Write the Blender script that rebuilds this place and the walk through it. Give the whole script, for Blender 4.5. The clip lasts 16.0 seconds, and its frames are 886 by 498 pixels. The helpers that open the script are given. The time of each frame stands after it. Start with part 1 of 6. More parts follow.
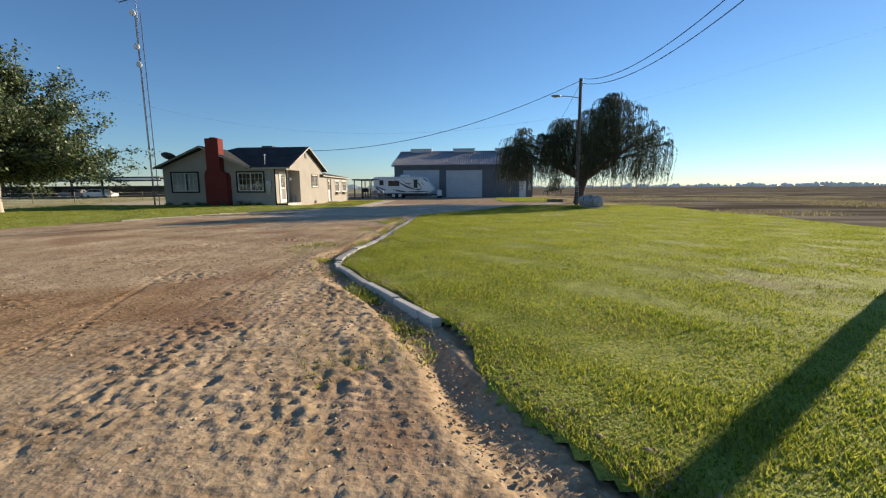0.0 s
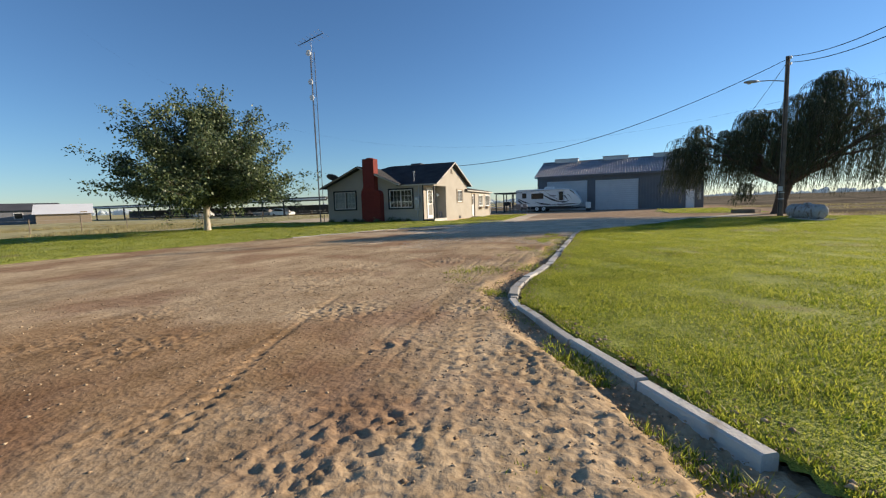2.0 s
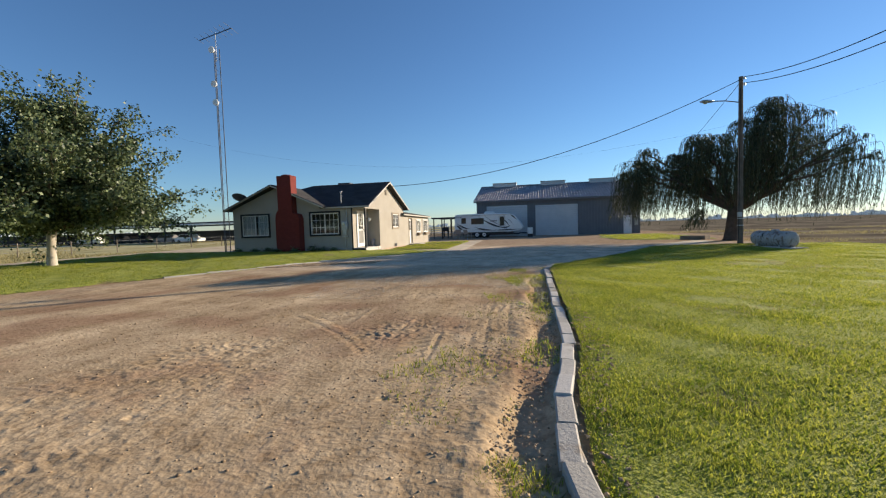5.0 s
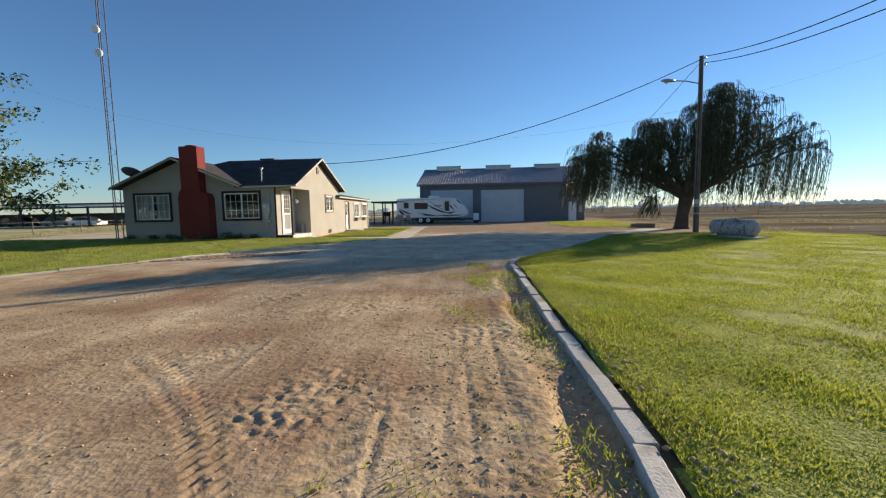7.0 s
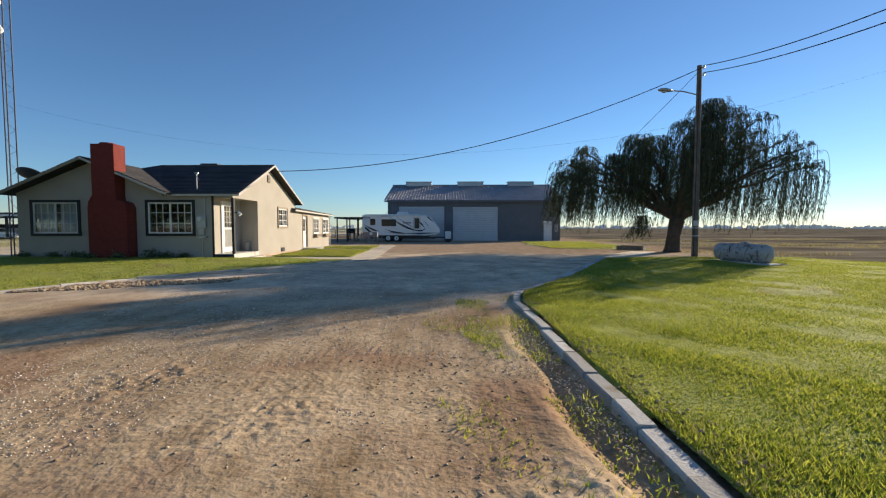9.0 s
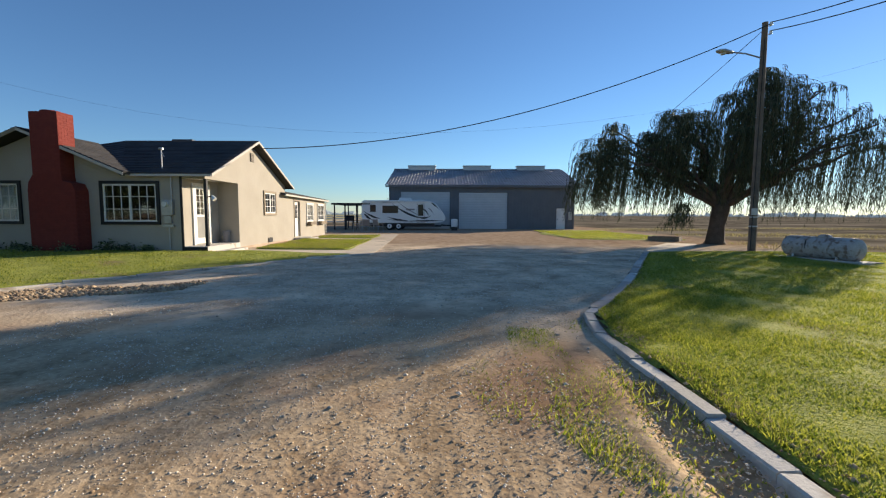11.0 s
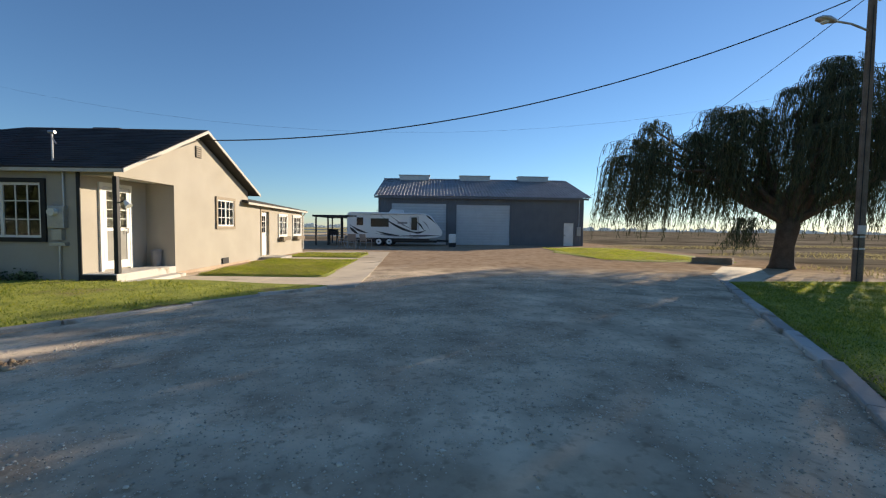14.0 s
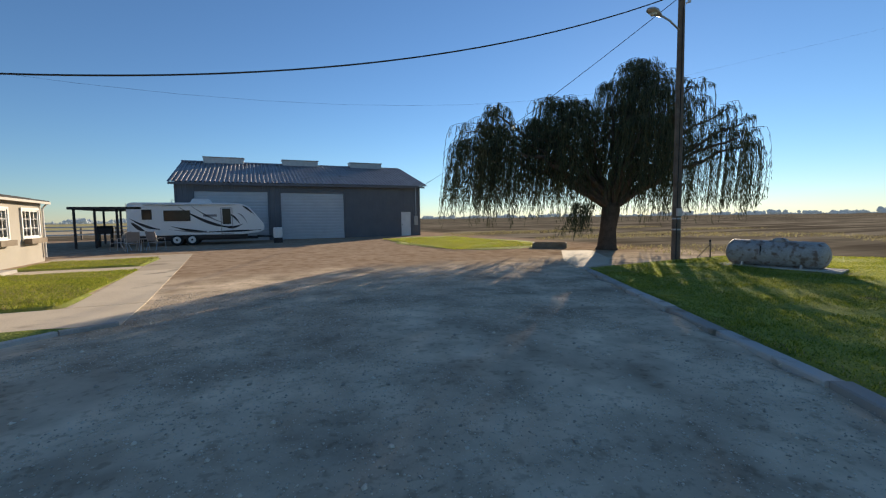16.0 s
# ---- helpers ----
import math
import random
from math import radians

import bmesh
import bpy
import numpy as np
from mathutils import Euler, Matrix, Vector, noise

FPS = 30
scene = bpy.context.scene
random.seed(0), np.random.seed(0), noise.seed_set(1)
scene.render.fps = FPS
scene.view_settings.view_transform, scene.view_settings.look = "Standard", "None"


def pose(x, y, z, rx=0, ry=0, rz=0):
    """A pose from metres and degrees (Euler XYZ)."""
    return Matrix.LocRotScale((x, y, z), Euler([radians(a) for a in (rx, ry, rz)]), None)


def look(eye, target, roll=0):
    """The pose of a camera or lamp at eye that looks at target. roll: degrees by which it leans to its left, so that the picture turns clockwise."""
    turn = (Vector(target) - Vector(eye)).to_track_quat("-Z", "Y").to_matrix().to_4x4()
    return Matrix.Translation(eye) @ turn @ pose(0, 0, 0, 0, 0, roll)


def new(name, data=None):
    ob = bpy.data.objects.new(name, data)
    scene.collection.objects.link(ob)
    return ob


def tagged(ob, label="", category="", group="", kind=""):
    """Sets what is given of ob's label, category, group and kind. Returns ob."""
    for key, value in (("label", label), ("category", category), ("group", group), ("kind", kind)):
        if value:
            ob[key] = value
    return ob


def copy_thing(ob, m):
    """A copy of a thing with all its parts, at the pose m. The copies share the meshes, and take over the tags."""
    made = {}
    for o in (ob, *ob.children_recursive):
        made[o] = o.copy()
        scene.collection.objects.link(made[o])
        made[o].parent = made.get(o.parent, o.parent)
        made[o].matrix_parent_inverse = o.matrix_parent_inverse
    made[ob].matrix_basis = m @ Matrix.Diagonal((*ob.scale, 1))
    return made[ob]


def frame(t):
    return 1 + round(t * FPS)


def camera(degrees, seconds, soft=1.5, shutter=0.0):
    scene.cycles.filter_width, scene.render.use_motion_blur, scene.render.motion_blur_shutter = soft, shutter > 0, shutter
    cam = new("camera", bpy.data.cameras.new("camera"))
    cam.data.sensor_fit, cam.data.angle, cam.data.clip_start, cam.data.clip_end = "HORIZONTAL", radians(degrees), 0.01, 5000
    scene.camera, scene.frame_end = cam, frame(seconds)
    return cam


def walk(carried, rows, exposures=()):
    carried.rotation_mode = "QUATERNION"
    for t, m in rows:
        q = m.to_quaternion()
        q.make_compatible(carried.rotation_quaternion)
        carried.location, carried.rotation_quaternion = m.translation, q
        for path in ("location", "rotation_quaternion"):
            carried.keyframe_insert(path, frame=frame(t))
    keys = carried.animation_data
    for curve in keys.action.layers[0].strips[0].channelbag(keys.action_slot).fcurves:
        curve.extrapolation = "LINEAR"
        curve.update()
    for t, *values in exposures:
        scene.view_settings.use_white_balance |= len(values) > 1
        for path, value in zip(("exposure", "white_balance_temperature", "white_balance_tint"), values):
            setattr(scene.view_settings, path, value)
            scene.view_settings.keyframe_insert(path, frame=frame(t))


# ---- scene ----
cam = camera(93.2, 16.0, soft=1.2)
PATH = [
    (0, (0.72, 0.492, 1.374), (0.575, 2.465, 1.084), -0.3),
    (0.5, (0.501, 0.707, 1.405), (0.024, 2.629, 1.121), -0.3),
    (1, (0.2, 1.123, 1.398), (-0.497, 2.979, 1.136), -0.1),
    (1.5, (-0.142, 1.567, 1.391), (-0.917, 3.395, 1.15), -1.5),
    (2, (-0.412, 2.113, 1.39), (-1.177, 3.948, 1.175), -1.8),
    (2.5, (-0.709, 2.689, 1.398), (-1.424, 4.546, 1.202), -1.3),
    (3, (-0.949, 3.338, 1.405), (-1.625, 5.213, 1.243), -1.5),
    (3.5, (-1.262, 3.997, 1.453), (-1.901, 5.887, 1.329), -1.6),
    (4, (-1.531, 4.64, 1.443), (-2.129, 6.546, 1.347), -1.8),
    (4.2, (-1.658, 4.909, 1.467), (-2.233, 6.822, 1.379), -1.6),
    (6.3, (-2.476, 7.707, 1.456), (-2.738, 9.683, 1.287), -1.9),
    (6.5, (-2.552, 7.972, 1.448), (-2.788, 9.95, 1.272), -1.6),
    (7, (-2.71, 8.627, 1.435), (-2.895, 10.61, 1.251), -1.0),
    (7.5, (-2.859, 9.338, 1.444), (-3.002, 11.326, 1.277), -0.7),
    (8, (-2.981, 10.054, 1.423), (-3.084, 12.046, 1.278), -0.3),
    (8.5, (-3.116, 10.807, 1.439), (-3.178, 12.802, 1.317), -0.2),
    (9, (-3.228, 11.502, 1.427), (-3.253, 13.499, 1.326), 0.0),
    (9.2, (-3.268, 11.798, 1.402), (-3.324, 13.795, 1.315), 0.8),
    (11.3, (-3.907, 14.722, 1.515), (-3.927, 16.715, 1.342), 0.2),
    (11.5, (-3.978, 15.003, 1.534), (-4.006, 16.995, 1.357), 0.3),
    (12, (-4.176, 15.635, 1.532), (-4.241, 17.624, 1.33), 0.4),
    (12.5, (-4.256, 16.356, 1.494), (-4.366, 18.343, 1.289), 0.7),
    (13, (-4.367, 17.041, 1.496), (-4.521, 19.026, 1.298), 1.0),
    (13.5, (-4.404, 17.748, 1.509), (-4.588, 19.734, 1.367), 1.6),
    (14, (-4.524, 18.448, 1.524), (-4.486, 20.445, 1.425), 0.7),
    (14.5, (-4.502, 19.157, 1.538), (-4.142, 21.119, 1.385), 0.5),
    (15, (-4.558, 19.853, 1.526), (-3.967, 21.753, 1.325), 0.7),
    (15.5, (-4.566, 20.526, 1.536), (-3.845, 22.383, 1.36), -0.4),
    (16, (-4.619, 21.173, 1.551), (-3.801, 22.991, 1.403), -0.8),
]
walk(cam, [(t, look(eye, target, roll)) for t, eye, target, roll in PATH], [(0, 0.70, 6500, 9), (2, 0.76, 6500, 9), (6, 0.75, 6500, 9), (9, 0.72, 6500, 9), (12, 0.82, 6500, 9), (14, 0.78, 6750, 9), (15, 0.72, 6750, 9), (16, 0.63, 6700, 9)])

# ---- world, sun ----
SUN_AZ, SUN_EL = radians(49.0), radians(15.9)
world = bpy.data.worlds.new("sky")
scene.world = world
world.use_nodes = True
wn, wl = world.node_tree.nodes, world.node_tree.links
sky = wn.new("ShaderNodeTexSky")
sky.sky_type = "NISHITA"
sky.sun_disc = False
sky.sun_elevation, sky.sun_rotation = SUN_EL, SUN_AZ
sky.air_density, sky.dust_density, sky.ozone_density = 1.0, 0.02, 5.2
wn["Background"].inputs["Strength"].default_value = 0.085
air = wn.new("ShaderNodeMix")
air.data_type, air.blend_type = "RGBA", "MULTIPLY"
air.inputs[0].default_value, air.inputs[7].default_value = 1.0, (0.95, 0.985, 1.025, 1)
wl.new(sky.outputs["Color"], air.inputs[6])
wl.new(air.outputs[2], wn["Background"].inputs["Color"])
sun_data = bpy.data.lights.new("sun", "SUN")
sun_data.energy, sun_data.angle, sun_data.color = 5.0, radians(0.55), (1.0, 0.85, 0.66)
sun = new("sun", sun_data)
SUN_DIR = Vector((math.sin(SUN_AZ) * math.cos(SUN_EL), math.cos(SUN_AZ) * math.cos(SUN_EL), math.sin(SUN_EL)))
sun.matrix_world = look(SUN_DIR * 60, (0, 0, 0))

# ---- materials ----


def material(name, a, b, scale=3.0, fine=40.0, rough=0.8, bump=0.2, metal=0.0, dist=0.01, spec=0.3, island=0.0, obj=0.0, stain=None):
    """Two colours mixed by coarse and fine noise, with fine relief; optional variation per island or per object."""
    m = bpy.data.materials.new(name)
    m.use_nodes = True
    n, l = m.node_tree.nodes, m.node_tree.links
    p = n["Principled BSDF"]
    geo = n.new("ShaderNodeNewGeometry")
    n1, n2 = n.new("ShaderNodeTexNoise"), n.new("ShaderNodeTexNoise")
    for t, s, d in ((n1, scale, 4), (n2, fine, 5)):
        t.inputs["Scale"].default_value = s
        t.inputs["Detail"].default_value = d
        l.new(geo.outputs["Position"], t.inputs["Vector"])
    mix = n.new("ShaderNodeMath")
    mix.operation = "MULTIPLY_ADD"
    mix.inputs[1].default_value, mix.inputs[2].default_value = 0.5, 0.0
    l.new(n1.outputs["Fac"], mix.inputs[0])
    add = n.new("ShaderNodeMath")
    add.operation = "MULTIPLY_ADD"
    add.inputs[1].default_value = 0.5
    l.new(n2.outputs["Fac"], add.inputs[0])
    l.new(mix.outputs[0], add.inputs[2])
    last = add.outputs[0]
    for use, node, sock in ((island, geo, "Random Per Island"), (obj, None, "Random")):
        if use:
            if node is None:
                node = n.new("ShaderNodeObjectInfo")
            k = n.new("ShaderNodeMath")
            k.operation = "MULTIPLY_ADD"
            k.inputs[1].default_value = use
            l.new(node.outputs[sock], k.inputs[0])
            l.new(last, k.inputs[2])
            k2 = n.new("ShaderNodeMath")
            k2.operation = "SUBTRACT"
            k2.inputs[1].default_value = use / 2
            l.new(k.outputs[0], k2.inputs[0])
            last = k2.outputs[0]
    ramp = n.new("ShaderNodeValToRGB")
    ramp.color_ramp.elements[0].position, ramp.color_ramp.elements[1].position = 0.33, 0.67
    ramp.color_ramp.elements[0].color, ramp.color_ramp.elements[1].color = (*a, 1), (*b, 1)
    l.new(last, ramp.inputs[0])
    col = ramp.outputs[0]
    if stain:
        n3, r3, mx = n.new("ShaderNodeTexNoise"), n.new("ShaderNodeValToRGB"), n.new("ShaderNodeMix")
        n3.inputs["Scale"].default_value, n3.inputs["Detail"].default_value = stain[1], 6
        l.new(geo.outputs["Position"], n3.inputs["Vector"])
        r3.color_ramp.elements[0].position, r3.color_ramp.elements[1].position = stain[2], stain[2] + 0.12
        l.new(n3.outputs["Fac"], r3.inputs[0])
        mx.data_type = "RGBA"
        l.new(r3.outputs[0], mx.inputs[0])
        l.new(col, mx.inputs[6])
        mx.inputs[7].default_value = (*stain[0], 1)
        col = mx.outputs[2]
    l.new(col, p.inputs["Base Color"])
    p.inputs["Roughness"].default_value, p.inputs["Metallic"].default_value = rough, metal
    p.inputs["Specular IOR Level"].default_value = spec
    if bump:
        bn = n.new("ShaderNodeBump")
        bn.inputs["Strength"].default_value, bn.inputs["Distance"].default_value = bump, dist
        l.new(n2.outputs["Fac"], bn.inputs["Height"])
        l.new(bn.outputs[0], p.inputs["Normal"])
    return m


def leaf_material(name, a, b, glow=0.35, rough=0.5):
    """A leaf or blade: diffuse front with light passing through."""
    m = material(name, a, b, 0.8, 9.0, rough, 0, spec=0.35, island=0.7)
    n, l = m.node_tree.nodes, m.node_tree.links
    p, out = n["Principled BSDF"], n["Material Output"]
    tr, mx = n.new("ShaderNodeBsdfTranslucent"), n.new("ShaderNodeMixShader")
    l.new(p.inputs["Base Color"].links[0].from_socket, tr.inputs["Color"])
    mx.inputs[0].default_value = glow
    l.new(p.outputs[0], mx.inputs[1])
    l.new(tr.outputs[0], mx.inputs[2])
    l.new(mx.outputs[0], out.inputs["Surface"])
    return m


def glass_material(name, tint=(0.8, 0.85, 0.85)):
    m = bpy.data.materials.new(name)
    m.use_nodes = True
    p = m.node_tree.nodes["Principled BSDF"]
    p.inputs["Base Color"].default_value = (*tint, 1)
    p.inputs["Transmission Weight"].default_value, p.inputs["Roughness"].default_value = 1.0, 0.02
    return m


STUCCO = material("beige_stucco", (0.35, 0.315, 0.26), (0.42, 0.38, 0.32), 1.2, 90, 0.92, 0.5, dist=0.01)
STUCCO_DIRT = material("stained_foundation", (0.34, 0.24, 0.17), (0.5, 0.4, 0.3), 3, 60, 0.95, 0.5)
SHINGLE = material("charcoal_shingle", (0.036, 0.034, 0.035), (0.072, 0.068, 0.067), 1.2, 30, 0.92, 0.6, island=0.14)
TRIM_WHITE = material("white_trim_paint", (0.62, 0.60, 0.55), (0.78, 0.76, 0.72), 4, 60, 0.6, 0.1)
TRIM_CREAM = material("weathered_cream_trim", (0.40, 0.37, 0.32), (0.54, 0.50, 0.44), 4, 60, 0.7, 0.15)
DISH_GREY = material("dull_dark_grey_paint", (0.07, 0.075, 0.085), (0.12, 0.125, 0.135), 5, 40, 0.6, 0.1)
TRIM_BLACK = material("black_trim_paint", (0.012, 0.012, 0.014), (0.03, 0.03, 0.03), 5, 60, 0.55, 0.1)
TRIM_TAN = material("tan_trim_paint", (0.24, 0.19, 0.13), (0.33, 0.27, 0.2), 5, 60, 0.7, 0.1)
BRICK = material("red_painted_brick", (0.155, 0.027, 0.021), (0.21, 0.039, 0.029), 5, 50, 0.85, 0.4, obj=0.12)
MORTAR = material("red_mortar", (0.15, 0.027, 0.021), (0.20, 0.038, 0.028), 5, 60, 0.95, 0.5)
CONCRETE = material("grey_concrete", (0.35, 0.325, 0.285), (0.54, 0.505, 0.45), 2.0, 45, 0.9, 0.6, obj=0.5, stain=((0.27, 0.215, 0.155), 2.6, 0.58))
PATHWAY = material("warm_path_concrete", (0.47, 0.38, 0.27), (0.64, 0.535, 0.395), 1.2, 40, 0.9, 0.4, obj=0.3, stain=((0.30, 0.24, 0.17), 1.1, 0.6))
SIDING = material("slate_metal_siding", (0.125, 0.132, 0.145), (0.165, 0.172, 0.185), 1.2, 25, 0.6, 0.1, metal=0.1)
DOOR_GREY = material("pale_roll_door", (0.46, 0.48, 0.50), (0.56, 0.58, 0.59), 1.5, 25, 0.5, 0.08)
ROOF_METAL = material("weathered_roof_sheet", (0.20, 0.19, 0.19), (0.36, 0.34, 0.33), 1.2, 14, 0.5, 0.15, metal=0.35, stain=((0.16, 0.13, 0.11), 0.9, 0.6))
GALV = material("galvanised_metal", (0.34, 0.35, 0.36), (0.5, 0.5, 0.5), 6, 40, 0.45, 0.1, metal=0.8)
DARK_METAL = material("dark_painted_metal", (0.02, 0.02, 0.022), (0.04, 0.04, 0.045), 6, 40, 0.5, 0.1, metal=0.3)
RV_WHITE = material("white_fibreglass", (0.70, 0.70, 0.68), (0.80, 0.80, 0.78), 0.8, 20, 0.3, 0.02, spec=0.5)
RV_BLACK = material("black_vinyl_graphic", (0.012, 0.012, 0.016), (0.03, 0.03, 0.035), 3, 30, 0.35, 0.02)
RV_GREY = material("grey_vinyl_graphic", (0.20, 0.19, 0.19), (0.28, 0.27, 0.27), 3, 30, 0.35, 0.02)
RUBBER = material("black_rubber", (0.012, 0.012, 0.012), (0.03, 0.03, 0.03), 6, 50, 0.85, 0.3)
PLASTIC_WHITE = material("white_plastic", (0.65, 0.65, 0.63), (0.78, 0.78, 0.76), 3, 40, 0.45, 0.05)
POLE_WOOD = material("weathered_pole_wood", (0.10, 0.075, 0.055), (0.19, 0.15, 0.115), 3, 35, 0.9, 0.6)
OLD_WOOD = material("grey_weathered_wood", (0.16, 0.12, 0.085), (0.28, 0.23, 0.17), 4, 50, 0.9, 0.5)
WIRE = material("black_cable", (0.012, 0.012, 0.013), (0.02, 0.02, 0.02), 5, 40, 0.6, 0)
BARK = material("grey_brown_bark", (0.05, 0.038, 0.028), (0.12, 0.092, 0.068), 4, 28, 0.95, 0.9, dist=0.03)
BARK_PALE = material("whitewashed_bark", (0.36, 0.31, 0.25), (0.55, 0.49, 0.41), 4, 28, 0.95, 0.8, dist=0.02)
TANK = material("weathered_tank_paint", (0.30, 0.275, 0.25), (0.47, 0.44, 0.41), 5.0, 34, 0.6, 0.15, metal=0.05, stain=((0.20, 0.14, 0.105), 7.0, 0.52))
CURTAIN = material("white_curtain", (0.55, 0.55, 0.53), (0.7, 0.7, 0.68), 6, 60, 0.9, 0.1)
DARK_ROOM = material("dim_interior", (0.10, 0.09, 0.08), (0.14, 0.13, 0.12), 2, 20, 0.9, 0)
GLASS = glass_material("window_glass")
DARK_GLASS = material("tinted_glass", (0.008, 0.009, 0.011), (0.02, 0.02, 0.022), 2, 20, 0.12, 0, spec=0.3)
SCREEN = material("grey_insect_screen", (0.22, 0.21, 0.19), (0.30, 0.29, 0.26), 3, 120, 0.8, 0.3)
LAMP_GLASS = material("frosted_lens", (0.55, 0.55, 0.52), (0.65, 0.65, 0.6), 5, 40, 0.3, 0)
LEAF = leaf_material("mulberry_leaf", (0.034, 0.056, 0.022), (0.19, 0.23, 0.105), 0.32, 0.42)
WILLOW = leaf_material("willow_leaf", (0.020, 0.030, 0.012), (0.062, 0.076, 0.032), 0.22)
TWIG = material("willow_twig", (0.05, 0.05, 0.022), (0.10, 0.095, 0.04), 2, 20, 0.8, 0)
BLADE = leaf_material("lawn_blade", (0.13, 0.18, 0.015), (0.42, 0.42, 0.06), 0.6, 0.5)
BLADE_DRY = leaf_material("dry_blade", (0.22, 0.185, 0.075), (0.42, 0.36, 0.17), 0.4, 0.6)
TURF = material("lawn_turf", (0.15, 0.185, 0.028), (0.42, 0.42, 0.078), 3.0, 34, 0.95, 0.9, dist=0.04, stain=((0.24, 0.19, 0.08), 0.7, 0.60))
CLOD = material("dry_clod", (0.26, 0.18, 0.108), (0.45, 0.335, 0.212), 3, 40, 0.95, 0.5, island=0.7)
PEBBLE = material("gravel_stone", (0.413, 0.350, 0.275), (0.750, 0.663, 0.537), 3, 40, 0.9, 0.4, island=0.9)
# distance haze is put into the pale leaf colour and a weak bluish glow
FAR_TREE = material("far_foliage_painted_haze", (0.30, 0.33, 0.34), (0.40, 0.43, 0.44), 0.05, 0.4, 1.0, 0)
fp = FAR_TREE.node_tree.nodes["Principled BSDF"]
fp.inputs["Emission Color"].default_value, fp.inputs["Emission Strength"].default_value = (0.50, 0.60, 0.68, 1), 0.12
FAR_WALL = material("far_white_wall", (0.6, 0.6, 0.6), (0.72, 0.72, 0.72), 0.3, 5, 0.8, 0)
FAR_ROOF = material("far_grey_roof", (0.16, 0.16, 0.17), (0.24, 0.24, 0.25), 0.3, 5, 0.8, 0)
FAR_DARK = material("far_dark_sheet", (0.05, 0.05, 0.055), (0.10, 0.10, 0.105), 0.3, 5, 0.8, 0)


def smooth(u):
    u = np.clip(u, 0, 1)
    return u * u * (3 - 2 * u)


def ground_h(x, y):
    """The broad rise of the yard towards the house and barn."""
    return 0.14 * smooth((y + 0.5 * np.maximum(0, -x - 6) - 12) / 30)


# ---- mesh tools ----


class Shape:
    """Collects faces for one mesh."""

    def __init__(self):
        self.v, self.f = [], []

    def add(self, verts, faces):
        k = len(self.v)
        self.v += [tuple(p) for p in verts]
        self.f += [tuple(i + k for i in f) for f in faces]
        return self

    def box(self, x0, y0, z0, x1, y1, z1, m=None):
        c = [(x, y, z) for z in (z0, z1) for x, y in ((x0, y0), (x1, y0), (x1, y1), (x0, y1))]
        if m is not None:
            c = [m @ Vector(p) for p in c]
        return self.add(c, [(3, 2, 1, 0), (4, 5, 6, 7), (0, 1, 5, 4), (1, 2, 6, 5), (2, 3, 7, 6), (3, 0, 4, 7)])

    def tube(self, pts, radii, n=8, closed=True):
        """A round tube along points."""
        pts = [Vector(p) for p in pts]
        if not hasattr(radii, "__len__"):
            radii = [radii] * len(pts)
        vs, side = [], None
        for i, p in enumerate(pts):
            d = (pts[min(i + 1, len(pts) - 1)] - pts[max(i - 1, 0)]).normalized()
            if side is None:
                side = d.orthogonal().normalized()
            side = (side - d * side.dot(d)).normalized()
            up = d.cross(side)
            for a in range(n):
                t = 2 * math.pi * a / n
                vs.append(p + (side * math.cos(t) + up * math.sin(t)) * radii[i])
        fs = [(i * n + a, i * n + (a + 1) % n, (i + 1) * n + (a + 1) % n, (i + 1) * n + a) for i in range(len(pts) - 1) for a in range(n)]
        if closed:
            fs += [tuple(range(n - 1, -1, -1)), tuple((len(pts) - 1) * n + a for a in range(n))]
        return self.add(vs, fs)

    def prism(self, outline, axis, lo, hi):
        """An outline in the plane across an axis, drawn out from lo to hi."""
        n = len(outline)

        def at(p, s):
            return {"x": (s, p[0], p[1]), "y": (p[0], s, p[1]), "z": (p[0], p[1], s)}[axis]

        vs = [at(p, lo) for p in outline] + [at(p, hi) for p in outline]
        fs = [tuple(range(n - 1, -1, -1)), tuple(range(n, 2 * n))] + [(i, (i + 1) % n, n + (i + 1) % n, n + i) for i in range(n)]
        return self.add(vs, fs)

    def mesh(self, name, mat, fix=True, shade=False):
        me = bpy.data.meshes.new(name)
        me.from_pydata([tuple(p) for p in self.v], [], self.f)
        if fix:
            bm = bmesh.new()
            bm.from_mesh(me)
            bmesh.ops.delete(bm, geom=[v for v in bm.verts if not v.link_faces], context="VERTS")
            bmesh.ops.recalc_face_normals(bm, faces=bm.faces)
            bm.to_mesh(me)
            bm.free()
        me.materials.append(mat)
        if shade:
            me.shade_smooth()
        return me


def part(name, shape, mat, parent=None, label="", shade=False, bevel=0.0):
    ob = new(name, shape.mesh(name, mat, shade=shade))
    if parent is not None:
        ob.parent = parent
        ob.matrix_parent_inverse = parent.matrix_basis.inverted()
    if bevel:
        b = ob.modifiers.new("edge", "BEVEL")
        b.width, b.segments, b.limit_method = bevel, 2, "ANGLE"
    if label:
        tagged(ob, label)
    return ob


def thing(name, at, label, category, group="", kind=""):
    e = new(name)
    e.empty_display_size = 0.2
    e.matrix_basis = Matrix.Translation(at)
    return tagged(e, label, category, group, kind)


